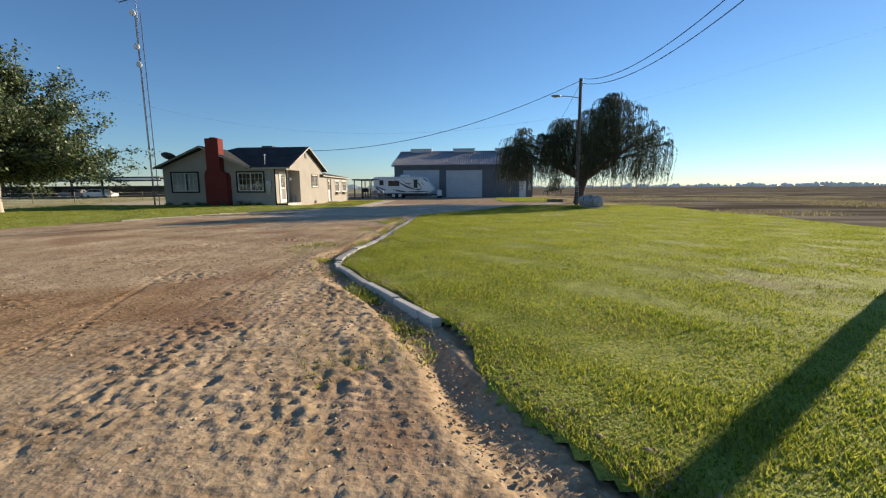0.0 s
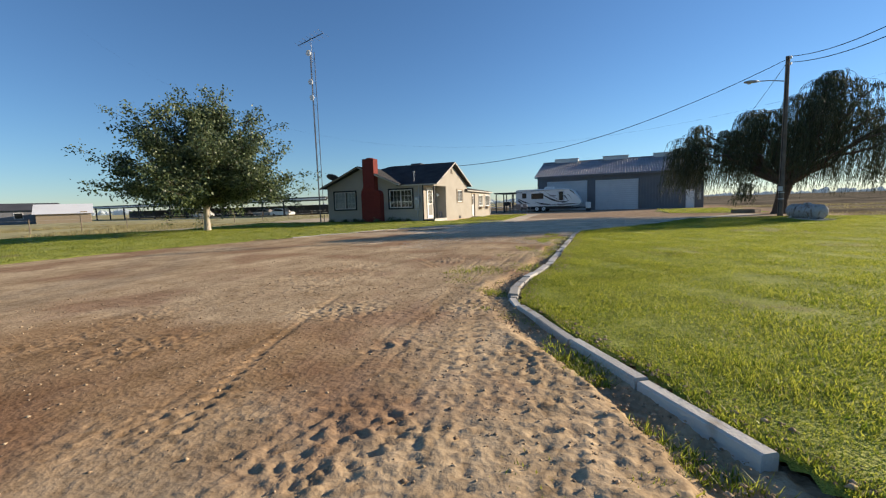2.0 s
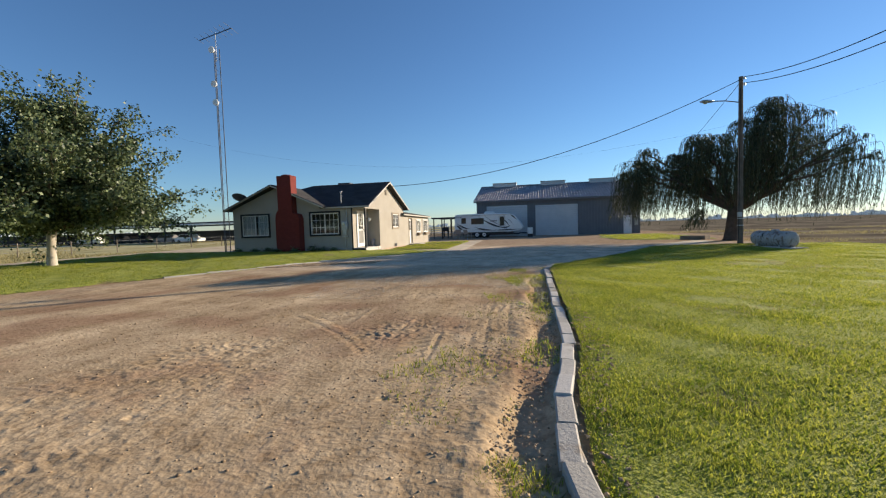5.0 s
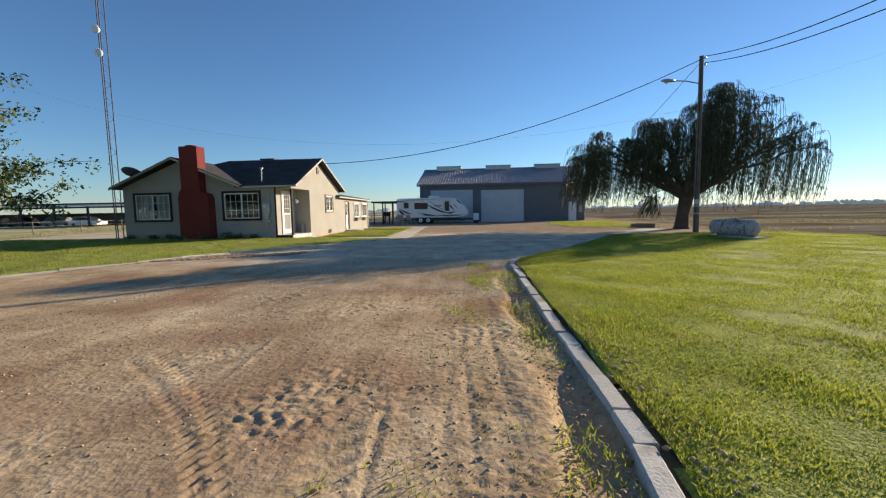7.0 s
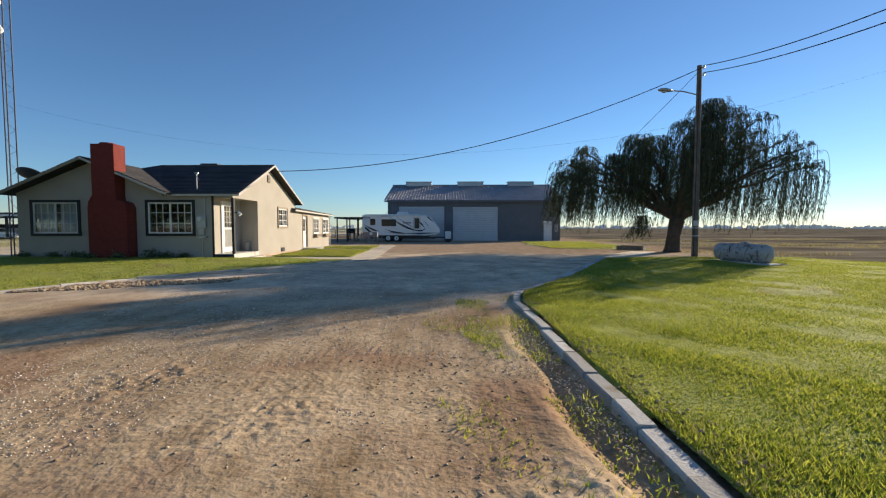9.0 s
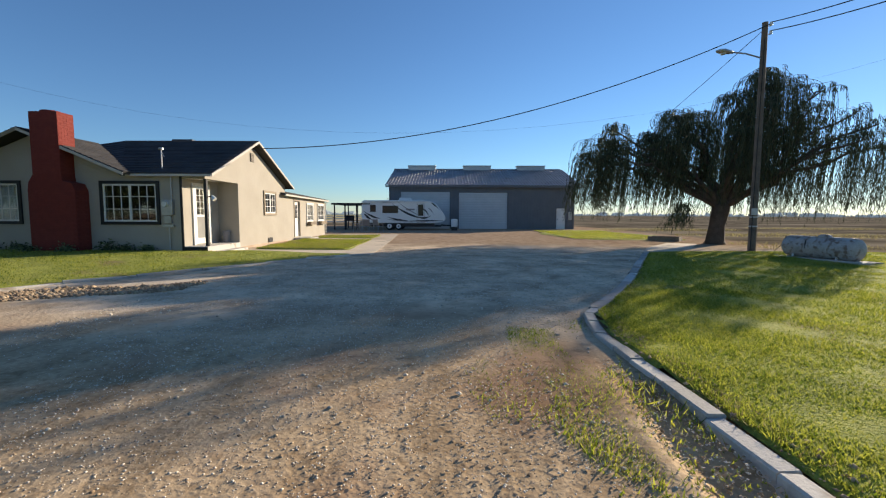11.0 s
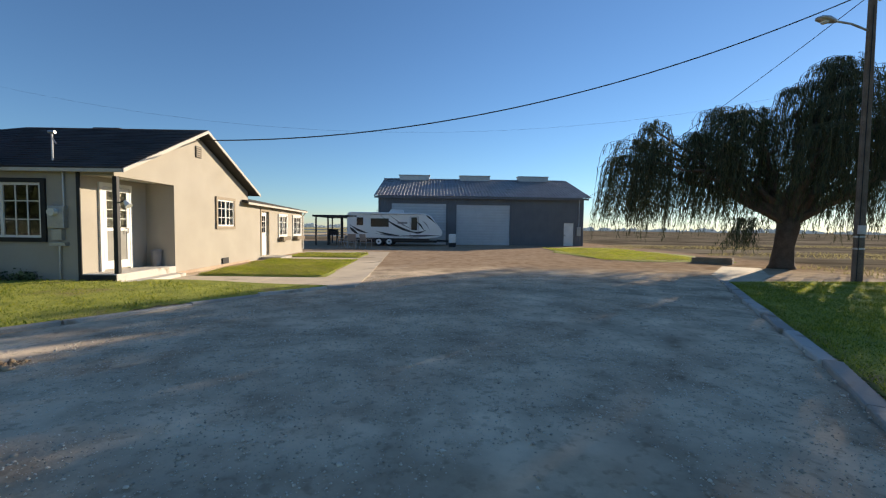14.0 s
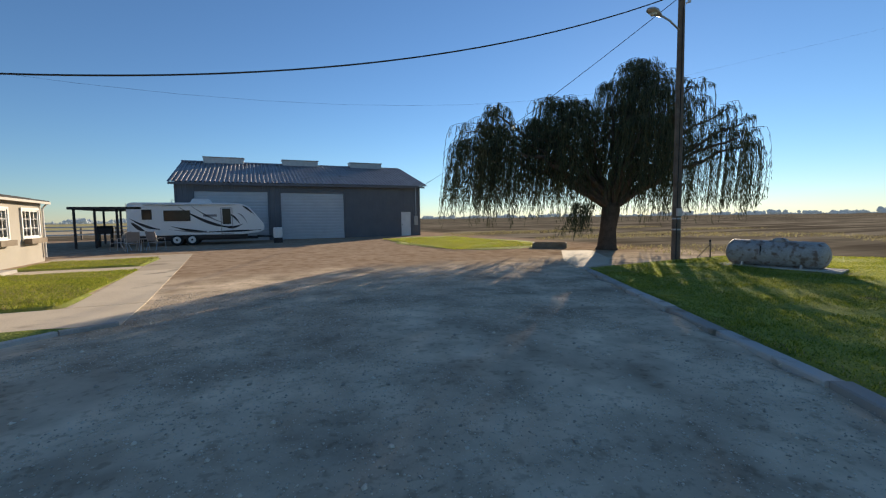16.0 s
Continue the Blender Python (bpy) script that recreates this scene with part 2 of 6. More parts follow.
def wall_shape(axis, at, thick, lo, hi, z0, z1, holes):
    """A wall across an axis ('x' or 'y') from lo to hi, with holes (lo, hi, z0, z1) right through it, as one closed body."""
    s = Shape()
    us = sorted({lo, hi, *[min(max(v, lo), hi) for h in holes for v in h[:2]]})
    zs = sorted({z0, z1, *[min(max(v, z0), z1) for h in holes for v in h[2:]]})
    nu, nz = len(us), len(zs)
    for d in (at, at + thick):
        for z in zs:
            for u in us:
                s.v.append((u, d, z) if axis == "y" else (d, u, z))

    def solid(i, k):
        if not (0 <= i < nu - 1 and 0 <= k < nz - 1):
            return False
        u, z = (us[i] + us[i + 1]) / 2, (zs[k] + zs[k + 1]) / 2
        return not any(h[0] < u < h[1] and h[2] < z < h[3] for h in holes)

    def n(i, k, d):
        return d * nu * nz + k * nu + i

    for i in range(nu - 1):
        for k in range(nz - 1):
            if not solid(i, k):
                continue
            for d in (0, 1):
                s.f.append((n(i, k, d), n(i + 1, k, d), n(i + 1, k + 1, d), n(i, k + 1, d)))
            for di, dk, a, b in ((-1, 0, (i, k), (i, k + 1)), (1, 0, (i + 1, k), (i + 1, k + 1)), (0, -1, (i, k), (i + 1, k)), (0, 1, (i, k + 1), (i + 1, k + 1))):
                if not solid(i + di, k + dk):
                    s.f.append((n(*a, 0), n(*b, 0), n(*b, 1), n(*a, 1)))
    return s


def box_on(s, axis, at, thick, a, b, c, d):
    if axis == "y":
        s.box(a, at, c, b, at + thick, d)
    else:
        s.box(at, a, c, at + thick, b, d)
    return s

# ---- ground ----
KERB = [(2.6, -1.5), (1.75, 1.2), (1.37, 2.27), (0.98, 3.0), (0.33, 4.66), (0.12, 4.97), (-0.3, 5.57), (-0.96, 6.53), (-1.72, 7.69), (-1.89, 8.4), (-1.9, 9.5), (-1.76, 11.0), (-1.77, 12.4), (-1.83, 13.8), (-1.87, 16.3), (-1.9, 17.8), (-1.96, 19.3),
        (-1.78, 20.25), (-1.32, 20.9), (0.05, 23.2), (0.6, 24.25), (1.7, 26.35), (3.7, 30.15)]
LEFT_EDGE = [(-24.0, -8.0), (-19.0, 2.0), (-17.0, 7.8), (-16.8, 10.8), (-15.3, 14.8), (-13.0, 19.5), (-11.8, 22.3), (-10.15, 24.15), (-9.1, 25.8), (-7.65, 27.85), (-6.45, 28.5)]


def spread(dense_lo, dense_hi, step, lo, hi):
    """Even steps between dense_lo and dense_hi, and growing ones out to lo and hi."""
    out = list(np.arange(dense_lo, dense_hi, step))
    s, u = step, out[-1]
    while u < hi:
        s *= 1.13
        u += s
        out.append(u)
    s, u = step, dense_lo
    while u > lo:
        s *= 1.13
        u -= s
        out.insert(0, u)
    return np.array(out)


def wave(x, y, s, seed):
    """Cheap smooth noise from sums of sines."""
    r = np.random.RandomState(seed)
    out = np.zeros_like(x)
    for k in range(7):
        a, f, p = r.uniform(0, 6.28), s * r.uniform(0.6, 2.2), r.uniform(0, 6.28)
        out = out + np.sin((x * math.cos(a) + y * math.sin(a)) * f + p)
    return out / 4


def grid_mesh(name, X, Y, Z, mat):
    ny, nx = X.shape
    me = bpy.data.meshes.new(name)
    v = np.stack([X, Y, Z], -1).reshape(-1, 3)
    i = np.arange(ny * nx).reshape(ny, nx)
    f = np.stack([i[:-1, :-1], i[:-1, 1:], i[1:, 1:], i[1:, :-1]], -1).reshape(-1, 4)
    me.vertices.add(len(v))
    me.vertices.foreach_set("co", v.ravel())
    me.loops.add(f.size)
    me.loops.foreach_set("vertex_index", f.ravel())
    me.polygons.add(len(f))
    me.polygons.foreach_set("loop_start", np.arange(len(f)) * 4)
    me.update(calc_edges=True)
    me.materials.append(mat)
    me.shade_smooth()
    return me


def rut(x, y, x0, y0, x1, y1, bend, half, depth, pitch, seed):
    """A tyre track along a bowed line: a shallow trough with lugs across it."""
    L = math.hypot(x1 - x0, y1 - y0)
    ux, uy = (x1 - x0) / L, (y1 - y0) / L
    s = (x - x0) * ux + (y - y0) * uy
    d = (x - x0) * -uy + (y - y0) * ux - bend * (1 - (2 * s / L - 1) ** 2) - 0.03 * np.sin(s * 1.3 + seed)
    on = smooth(s / 0.6) * smooth((L - s) / 0.6) * np.exp(-(d / half) ** 4)
    lugs = np.tanh(2.5 * np.sin((s + 0.55 * d) * 2 * math.pi / pitch))
    rim = smooth(s / 0.6) * smooth((L - s) / 0.6) * np.exp(-((np.abs(d) - half * 1.25) / (half * 0.35)) ** 2)
    patchy = 0.55 + 0.45 * np.sin(s * 0.9 + seed * 2.1)
    return on * (-0.15 * depth + depth * 0.42 * lugs * patchy) + rim * depth * 0.05


def drive_h(x, y):
    """Fine relief of the driven dirt: broad swells, rough patches, pressed tracks, a pit and torn soil by the kerb."""
    rough_patch = np.clip(wave(x, y, 0.9, 44), 0, 1)
    z = 0.014 * wave(x, y, 1.1, 3) + 0.004 * wave(x, y, 5.0, 4) + rough_patch * (0.004 * wave(x, y, 17.0, 5) + 0.004 * wave(x, y, 37.0, 6))
    z = z + smooth((x + 4.6) / 1.5) * (0.0008 * wave(x + y * 0.13, y * 0.05, 13.0, 45) + 0.0014 * wave(x + y * 0.13, y * 0.16, 29.0, 46))
    for k, r in enumerate(RUTS):
        z = z + rut(x, y, *r, k)
    near = np.exp(-((x - 0.3 + 0.42 * (y - 3)) / 0.9) ** 2) * smooth((9.5 - y) / 4)
    z = z + near * (0.004 * wave(x, y, 9.0, 8) + 0.006 * wave(x, y, 23.0, 9) + 0.008 * wave(x, y, 47.0, 10))
    for px, py, r, d in PITS:
        q = np.hypot((x - px) * (1 + 0.3 * math.sin(px * 9)), y - py) / r * (1 + 0.25 * wave(x, y, 9.0, 12))
        z = z - d * np.exp(-q ** 3) + 0.5 * d * np.exp(-((q - 1.3) / 0.35) ** 2) * (0.6 + 0.8 * wave(x, y, 12.0, 13))
    return z


PITS = [(-2.53, 5.6, 0.09, 0.03), (-2.42, 5.78, 0.07, 0.02), (-2.62, 5.42, 0.06, 0.022), (-0.25, 5.0, 0.07, 0.04), (-3.4, 9.3, 0.05, 0.02), (-5.3, 8.6, 0.05, 0.02), (-1.15, 3.2, 0.07, 0.035)]
# tracks: from x, y to x, y, bow, half width, depth, spacing of the lugs
RUTS = [(-0.85, 4.75, -0.05, 3.55, 0.0, 0.085, 0.12, 6.0), (-2.8, 3.6, -4.5, 7.8, 0.2, 0.05, 0.060, 0.15), (-3.1, 3.4, -4.2, 6.6, 0.15, 0.04, 0.022, 0.13), (-2.1, 4.8, -2.8, 8.6, 0.12, 0.09, 0.026, 0.065), (-2.5, 4.6, -2.6, 8.2, 0.0, 0.05, 0.022, 0.08), (-2.35, 4.4, -2.95, 8.0, 0.06, 0.035, 0.020, 2.0),
        (-1.3, 4.9, -2.05, 7.0, 0.05, 0.10, 0.038, 0.17), (-0.75, 3.0, -1.5, 5.4, 0.05, 0.06, 0.040, 0.12), (-0.25, 2.4, -1.0, 5.0, 0.0, 0.06, 0.03, 0.16), (-1.3, 2.6, -1.9, 5.2, 0.0, 0.06, 0.022, 0.07), (-1.0, 2.2, -1.75, 5.6, 0.03, 0.03, 0.025, 2.2),
        (-6.5, 12.6, -3.95, 10.2, 0.14, 0.05, 0.034, 0.10), (-6.32, 12.72, -3.78, 10.2, 0.15, 0.045, 0.030, 0.10), (-3.4, 9.9, -3.72, 11.6, 0.0, 0.15, 0.045, 0.19), (-3.0, 8.6, -3.3, 12.4, 0.05, 0.08, 0.018, 0.10), (-3.2, 9.0, -3.55, 12.9, 0.03, 0.03, 0.02, 2.6),
        (-2.32, 9.6, -2.62, 14.4, 0.06, 0.035, 0.035, 4.0), (-2.62, 9.4, -2.9, 14.0, 0.04, 0.03, 0.022, 3.0), (-2.05, 9.0, -2.25, 13.0, 0.0, 0.035, 0.022, 2.5), (-2.8, 9.2, -3.1, 13.6, 0.02, 0.025, 0.018, 3.4),
        (-4.75, 9.4, -5.1, 13.4, 0.0, 0.03, -0.014, 5.0), (-5.6, 6.0, -6.4, 12.0, 0.3, 0.05, 0.014, 0.16), (0.35, 1.2, -0.5, 3.6, 0.0, 0.08, 0.045, 0.14), (-0.6, 0.8, -1.2, 3.2, 0.0, 0.05, 0.025, 0.1)]
gx, gy = spread(-6.6, 1.8, 0.026, -3200, 3200), spread(1.2, 15.5, 0.026, -3200, 3200)
X, Y = np.meshgrid(gx, gy)
Z = ground_h(X, Y)
drive = smooth((X + 14) / 3) * smooth((4.0 - X) / 1.0) * smooth((Y + 4) / 3) * smooth((24 - Y) / 5)
Z = Z + drive_h(X, Y) * drive
crumb = np.random.RandomState(40).normal(size=X.shape)
crumb = (crumb + np.roll(crumb, 1, 0) + np.roll(crumb, 1, 1) + np.roll(np.roll(crumb, 1, 0), 1, 1)) / 2
rough = 0.0012 + 0.0056 * np.clip(wave(X, Y, 2.2, 48) + 0.6 * smooth((X + 3.2) / 1.5), 0, 1.3)
Z = Z + np.clip(crumb, -2, 2.5) * rough * smooth((X + 7.5) / 1) * smooth((2.4 - X) / 0.5) * smooth((Y + 1) / 1.5) * smooth((17.5 - Y) / 2)
# hollow worn along the outer foot of the kerb, and the ploughed field
kx = np.interp(Y, [p[1] for p in KERB], [p[0] for p in KERB])
Z = Z - (0.085 + 0.015 * smooth((Y - 8) / 3)) * np.exp(-((X - kx + 0.26) / (0.2 + 0.05 * np.sin(Y * 3.1))) ** 4) * smooth((Y + 1) / 2) * smooth((20 - Y) / 3) * (0.6 + 0.4 * np.sin(Y * 1.7 + np.sin(Y * 0.6) * 2)) + 0.016 * np.exp(-((X - kx + 0.6) / 0.12) ** 2) * smooth((Y + 1) / 2) * smooth((19 - Y) / 3) * (0.5 + 0.5 * np.sin(Y * 2.3)) * (1 + 0.5 * wave(X, Y, 14.0, 47))
Z = Z - 0.07 * smooth((X - kx + 0.1) / 0.25) * smooth((Y + 3) / 2) * smooth((30 - Y) / 2) * smooth((12 - X) / 1.5)
far = smooth((np.hypot(X + 3, Y - 20) - 45) / 60)
Z = Z + far * 0.12 * np.sin(Y * 0.9 + 0.3 * np.sin(X * 0.05)) * smooth((250 - np.hypot(X, Y)) / 120)
Z = Z - 0.10 * smooth((-X - 26) / 8) * smooth((40 - Y) / 10)


def ground_material():
    """Sandy drive, grey gravel towards the yard, brown field to one side and straw-coloured field to the other."""
    m = material("bare_earth", (0.35, 0.255, 0.155), (0.60, 0.465, 0.305), 0.6, 24, 0.96, 0.45, dist=0.024, spec=0.0, stain=((0.345, 0.232, 0.148), 0.55, 0.50))
    n, l = m.node_tree.nodes, m.node_tree.links
    p = n["Principled BSDF"]
    base = p.inputs["Base Color"].links[0].from_socket
    geo = n.new("ShaderNodeNewGeometry")
    xyz = n.new("ShaderNodeSeparateXYZ")
    l.new(geo.outputs["Position"], xyz.inputs[0])
    wob = n.new("ShaderNodeTexNoise")
    wob.inputs["Scale"].default_value, wob.inputs["Detail"].default_value = 0.35, 5
    l.new(geo.outputs["Position"], wob.inputs["Vector"])

    def math_node(op, a, b=None, c=None):
        k = n.new("ShaderNodeMath")
        k.operation = op
        for i, v in enumerate((a, b, c)):
            if v is None:
                continue
            if hasattr(v, "links"):
                l.new(v, k.inputs[i])
            else:
                k.inputs[i].default_value = v
        return k.outputs[0]

    def step(sock, lo, hi, wobble):
        s = math_node("MULTIPLY_ADD", wob.outputs["Fac"], wobble, sock)
        r = n.new("ShaderNodeMapRange")
        r.interpolation_type = "SMOOTHSTEP"
        r.inputs[1].default_value, r.inputs[2].default_value = lo + wobble / 2, hi + wobble / 2
        l.new(s, r.inputs[0])
        return r.outputs[0]

    def noise_col(a, b, scale, lo=0.35, hi=0.65):
        t, r = n.new("ShaderNodeTexNoise"), n.new("ShaderNodeValToRGB")
        t.inputs["Scale"].default_value, t.inputs["Detail"].default_value = scale, 11
        l.new(geo.outputs["Position"], t.inputs["Vector"])
        r.color_ramp.elements[0].position, r.color_ramp.elements[1].position = lo, hi
        r.color_ramp.elements[0].color, r.color_ramp.elements[1].color = (*a, 1), (*b, 1)
        l.new(t.outputs["Fac"], r.inputs[0])
        return r.outputs[0]

    def over(fac, low, high):
        k = n.new("ShaderNodeMix")
        k.data_type = "RGBA"
        l.new(fac, k.inputs[0])
        l.new(low, k.inputs[6])
        l.new(high, k.inputs[7])
        return k.outputs[2]

    streak_at, streak, sr = n.new("ShaderNodeMapping"), n.new("ShaderNodeTexNoise"), n.new("ShaderNodeValToRGB")
    streak_at.inputs["Rotation"].default_value = (0, 0, radians(-7))
    streak_at.inputs["Scale"].default_value = (3.0, 0.5, 1.0)
    l.new(geo.outputs["Position"], streak_at.inputs["Vector"])
    l.new(streak_at.outputs[0], streak.inputs["Vector"])
    streak.inputs["Scale"].default_value, streak.inputs["Detail"].default_value = 1.0, 7
    sr.color_ramp.elements[0].position, sr.color_ramp.elements[1].position = 0.4, 0.62
    sr.color_ramp.elements[0].color, sr.color_ramp.elements[1].color = (0.88, 0.86, 0.83, 1), (1.05, 1.04, 1.03, 1)
    l.new(streak.outputs["Fac"], sr.inputs[0])
    mul = n.new("ShaderNodeMix")
    mul.data_type, mul.blend_type = "RGBA", "MULTIPLY"
    mul.inputs[0].default_value = 1.0
    l.new(base, mul.inputs[6])
    l.new(sr.outputs[0], mul.inputs[7])
    base = mul.outputs[2]
    for scale, dark, lo, hi in ((2.2, (0.84, 0.81, 0.78), 0.36, 0.52), (9.0, (0.80, 0.77, 0.74), 0.36, 0.46)):
        k = n.new("ShaderNodeMix")
        k.data_type, k.blend_type = "RGBA", "MULTIPLY"
        k.inputs[0].default_value = 1.0
        l.new(base, k.inputs[6])
        l.new(noise_col(dark, (1.04, 1.03, 1.02), scale, lo, hi), k.inputs[7])
        base = k.outputs[2]
    dx = math_node("DIVIDE", math_node("ADD", xyz.outputs["X"], 4.3), 2.6)
    dy = math_node("DIVIDE", math_node("SUBTRACT", xyz.outputs["Y"], 4.4), 1.7)
    damp = math_node("SQRT", math_node("ADD", math_node("MULTIPLY", dx, dx), math_node("MULTIPLY", dy, dy)))
    k = n.new("ShaderNodeMix")
    k.data_type, k.blend_type = "RGBA", "MULTIPLY"
    l.new(step(math_node("SUBTRACT", 1.1, damp), -0.1, 0.5, 2.2), k.inputs[0])
    l.new(base, k.inputs[6])
    k.inputs[7].default_value = (0.74, 0.65, 0.58, 1)
    base = k.outputs[2]
    gravel = noise_col((0.40, 0.32, 0.232), (0.82, 0.67, 0.485), 0.9, 0.3, 0.72)
    for scale, dark, lo, hi in ((2.6, (0.80, 0.78, 0.76), 0.34, 0.56), (11.0, (0.77, 0.75, 0.73), 0.33, 0.45)):
        k = n.new("ShaderNodeMix")
        k.data_type, k.blend_type = "RGBA", "MULTIPLY"
        k.inputs[0].default_value = 1.0
        l.new(gravel, k.inputs[6])
        l.new(noise_col(dark, (1.04, 1.03, 1.02), scale, lo, hi), k.inputs[7])
        gravel = k.outputs[2]
    c = over(step(xyz.outputs["Y"], 18.0, 21.5, 4.0), base, gravel)
    yard = noise_col((0.30, 0.21, 0.135), (0.44, 0.33, 0.23), 3.0)
    c = over(step(xyz.outputs["Y"], 31.5, 34.5, 3.0), c, yard)
    field = noise_col((0.12, 0.10, 0.075), (0.30, 0.26, 0.195), 0.22, 0.3, 0.7)
    rows_at, rows, rr, rm = n.new("ShaderNodeMapping"), n.new("ShaderNodeTexNoise"), n.new("ShaderNodeValToRGB"), n.new("ShaderNodeMix")
    rows_at.inputs["Rotation"].default_value = (0, 0, radians(28))
    rows_at.inputs["Scale"].default_value = (0.035, 0.4, 1.0)
    l.new(geo.outputs["Position"], rows_at.inputs["Vector"])
    l.new(rows_at.outputs[0], rows.inputs["Vector"])
    rows.inputs["Scale"].default_value, rows.inputs["Detail"].default_value = 1.0, 6
    rr.color_ramp.elements[0].position, rr.color_ramp.elements[1].position = 0.4, 0.6
    rr.color_ramp.elements[0].color, rr.color_ramp.elements[1].color = (0.5, 0.48, 0.46, 1), (1.15, 1.13, 1.08, 1)
    l.new(rows.outputs["Fac"], rr.inputs[0])
    rm.data_type, rm.blend_type = "RGBA", "MULTIPLY"
    rm.inputs[0].default_value = 1.0
    l.new(field, rm.inputs[6])
    l.new(rr.outputs[0], rm.inputs[7])
    field = rm.outputs[2]
    c = over(step(xyz.outputs["X"], 10.5, 12.5, 3.0), c, field)
    c = over(step(xyz.outputs["Y"], 62.0, 66.0, 4.0), c, field)
    straw = noise_col((0.31, 0.275, 0.135), (0.50, 0.44, 0.245), 0.3)
    sand = noise_col((0.42, 0.34, 0.23), (0.60, 0.50, 0.36), 0.8)
    west = math_node("SUBTRACT", math_node("MULTIPLY", math_node("MINIMUM", xyz.outputs["Y"], 20.5), 0.75), xyz.outputs["X"])
    c = over(step(west, 39.6, 41.0, 1.0), c, sand)
    c = over(step(west, 47.0, 49.0, 3.0), c, straw)
    l.new(c, p.inputs["Base Color"])
    return m


ground = tagged(new("ground", grid_mesh("ground", X, Y, Z, ground_material())), "rutted sandy dirt drive running into gravel and dry fields", "ground", kind="structure")


def edge_x(line, y):
    return np.interp(y, [p[1] for p in line], [p[0] for p in line])


def lawn(name, label, xs, ys, inside, base):
    """A turf sheet over the cells whose middle is inside; its rim is turned down into the earth."""
    X, Y = np.meshgrid(xs, ys)
    Z = base(X, Y)
    cx, cy = (X[:-1, :-1] + X[1:, 1:]) / 2, (Y[:-1, :-1] + Y[1:, 1:]) / 2
    keep = inside(cx, cy)
    i = np.arange(X.size).reshape(X.shape)
    f = np.stack([i[:-1, :-1], i[:-1, 1:], i[1:, 1:], i[1:, :-1]], -1)[keep]
    used, inv = np.unique(f, return_inverse=True)
    count = np.bincount(inv.ravel(), minlength=len(used))
    v = np.stack([X.ravel(), Y.ravel(), Z.ravel()], -1)[used]
    v[count < 4, 2] -= 0.05
    me = bpy.data.meshes.new(name)
    me.from_pydata(v.tolist(), [], inv.reshape(-1, 4).tolist())
    me.materials.append(TURF)
    me.shade_smooth()
    return tagged(new(name, me), label, "lawn", kind="structure")


def right_h(x, y):
    return ground_h(x, y) + 0.045 + 0.03 * wave(x, y, 0.55, 21) + 0.012 * wave(x, y, 2.6, 22)


def left_h(x, y):
    return ground_h(x, y) + 0.06 + 0.10 * smooth((edge_x(LEFT_EDGE, y) - x) / 4) + 0.012 * wave(x, y, 1.1, 23)


def in_right(x, y):
    k = edge_x(KERB, y)
    bite = 0.22 * wave(x * 0 + 1.0, y, 2.1, 30) * (y < 7.8)
    return (x > k + 0.13 + np.maximum(0, 0.35 - 0.09 * np.abs(y - 3)) * 0 + bite) & (y > -4) & (y < 30.1) & (x < 13.6 + 0.5 * wave(x * 0, y, 0.8, 31) - 0.04 * (y - 15))


def in_left(x, y):
    e = edge_x(LEFT_EDGE, y)
    back = (x + 29.0) * 0.55 - (y - 20.5)  # far edge beside the pale track
    return (x < e - 0.08 + 0.18 * wave(x * 0, y, 1.9, 33)) & (y > -4) & ((y < 28.05) | ((x > -11.4) & (y < 28.42))) & (x > -26.3 - 0.75 * (20.5 - y) * (y < 20.5) - 0.1 * (y - 20.5) * (y > 20.5))


lawn("lawn_east", "sunlit green mown lawn with worn patches", np.arange(-2.2, 14.5, 0.075), np.arange(-4, 30.2, 0.075), in_right, right_h)
lawn("lawn_west", "green mown lawn strip in front of the house", np.arange(-60, -5.5, 0.16), np.arange(-4, 28.5, 0.16), in_left, left_h)
lawn("lawn_house", "small green lawn patch between concrete paths", np.arange(-11.75, -7.5, 0.125), np.arange(30.2, 36.0, 0.125), lambda x, y: (x < -7.62 - 0.04 * (y - 30)) & (x > -11.6 + 0.25 * wave(x * 0, y, 1.3, 35) + 0.3), lambda x, y: ground_h(x, y) + 0.05 + 0.01 * wave(x, y, 2, 36))
lawn("lawn_rear", "small thin lawn patch beside the concrete path", np.arange(-11.4, -7.7, 0.125), np.arange(37.4, 40.4, 0.125), lambda x, y: x < -7.9, lambda x, y: ground_h(x, y) + 0.045 + 0.01 * wave(x, y, 2, 37))
lawn("lawn_verge", "green grass tongue beside the barn drive", np.arange(1.0, 12.0, 0.15), np.arange(36.0, 50.5, 0.15),
     lambda x, y: (x > 2.6 + 0.25 * wave(x * 0, y, 1.2, 38) + 0.05 * (y - 43) ** 2) & (x < 9.6 - 0.05 * (y - 36) + 0.4 * wave(x * 0, y, 0.8, 39)) & (y > 37.0 + 0.2 * wave(x, y * 0, 1.5, 40)), lambda x, y: ground_h(x, y) + 0.05 + 0.012 * wave(x, y, 2, 41))


def slab(name, label, outline, rise):
    """A concrete slab on the ground, with rounded upper edges."""
    s = Shape()
    zs = [float(ground_h(np.array(x), np.array(y))) for x, y in outline]
    n = len(outline)
    s.add([(x, y, z - 0.1) for (x, y), z in zip(outline, zs)] + [(x, y, z + rise) for (x, y), z in zip(outline, zs)],
          [tuple(range(n - 1, -1, -1)), tuple(range(n, 2 * n))] + [(i, (i + 1) % n, n + (i + 1) % n, n + i) for i in range(n)])
    ob = part(name, s, PATHWAY, None)
    return tagged(ob, label, "path", kind="structure")


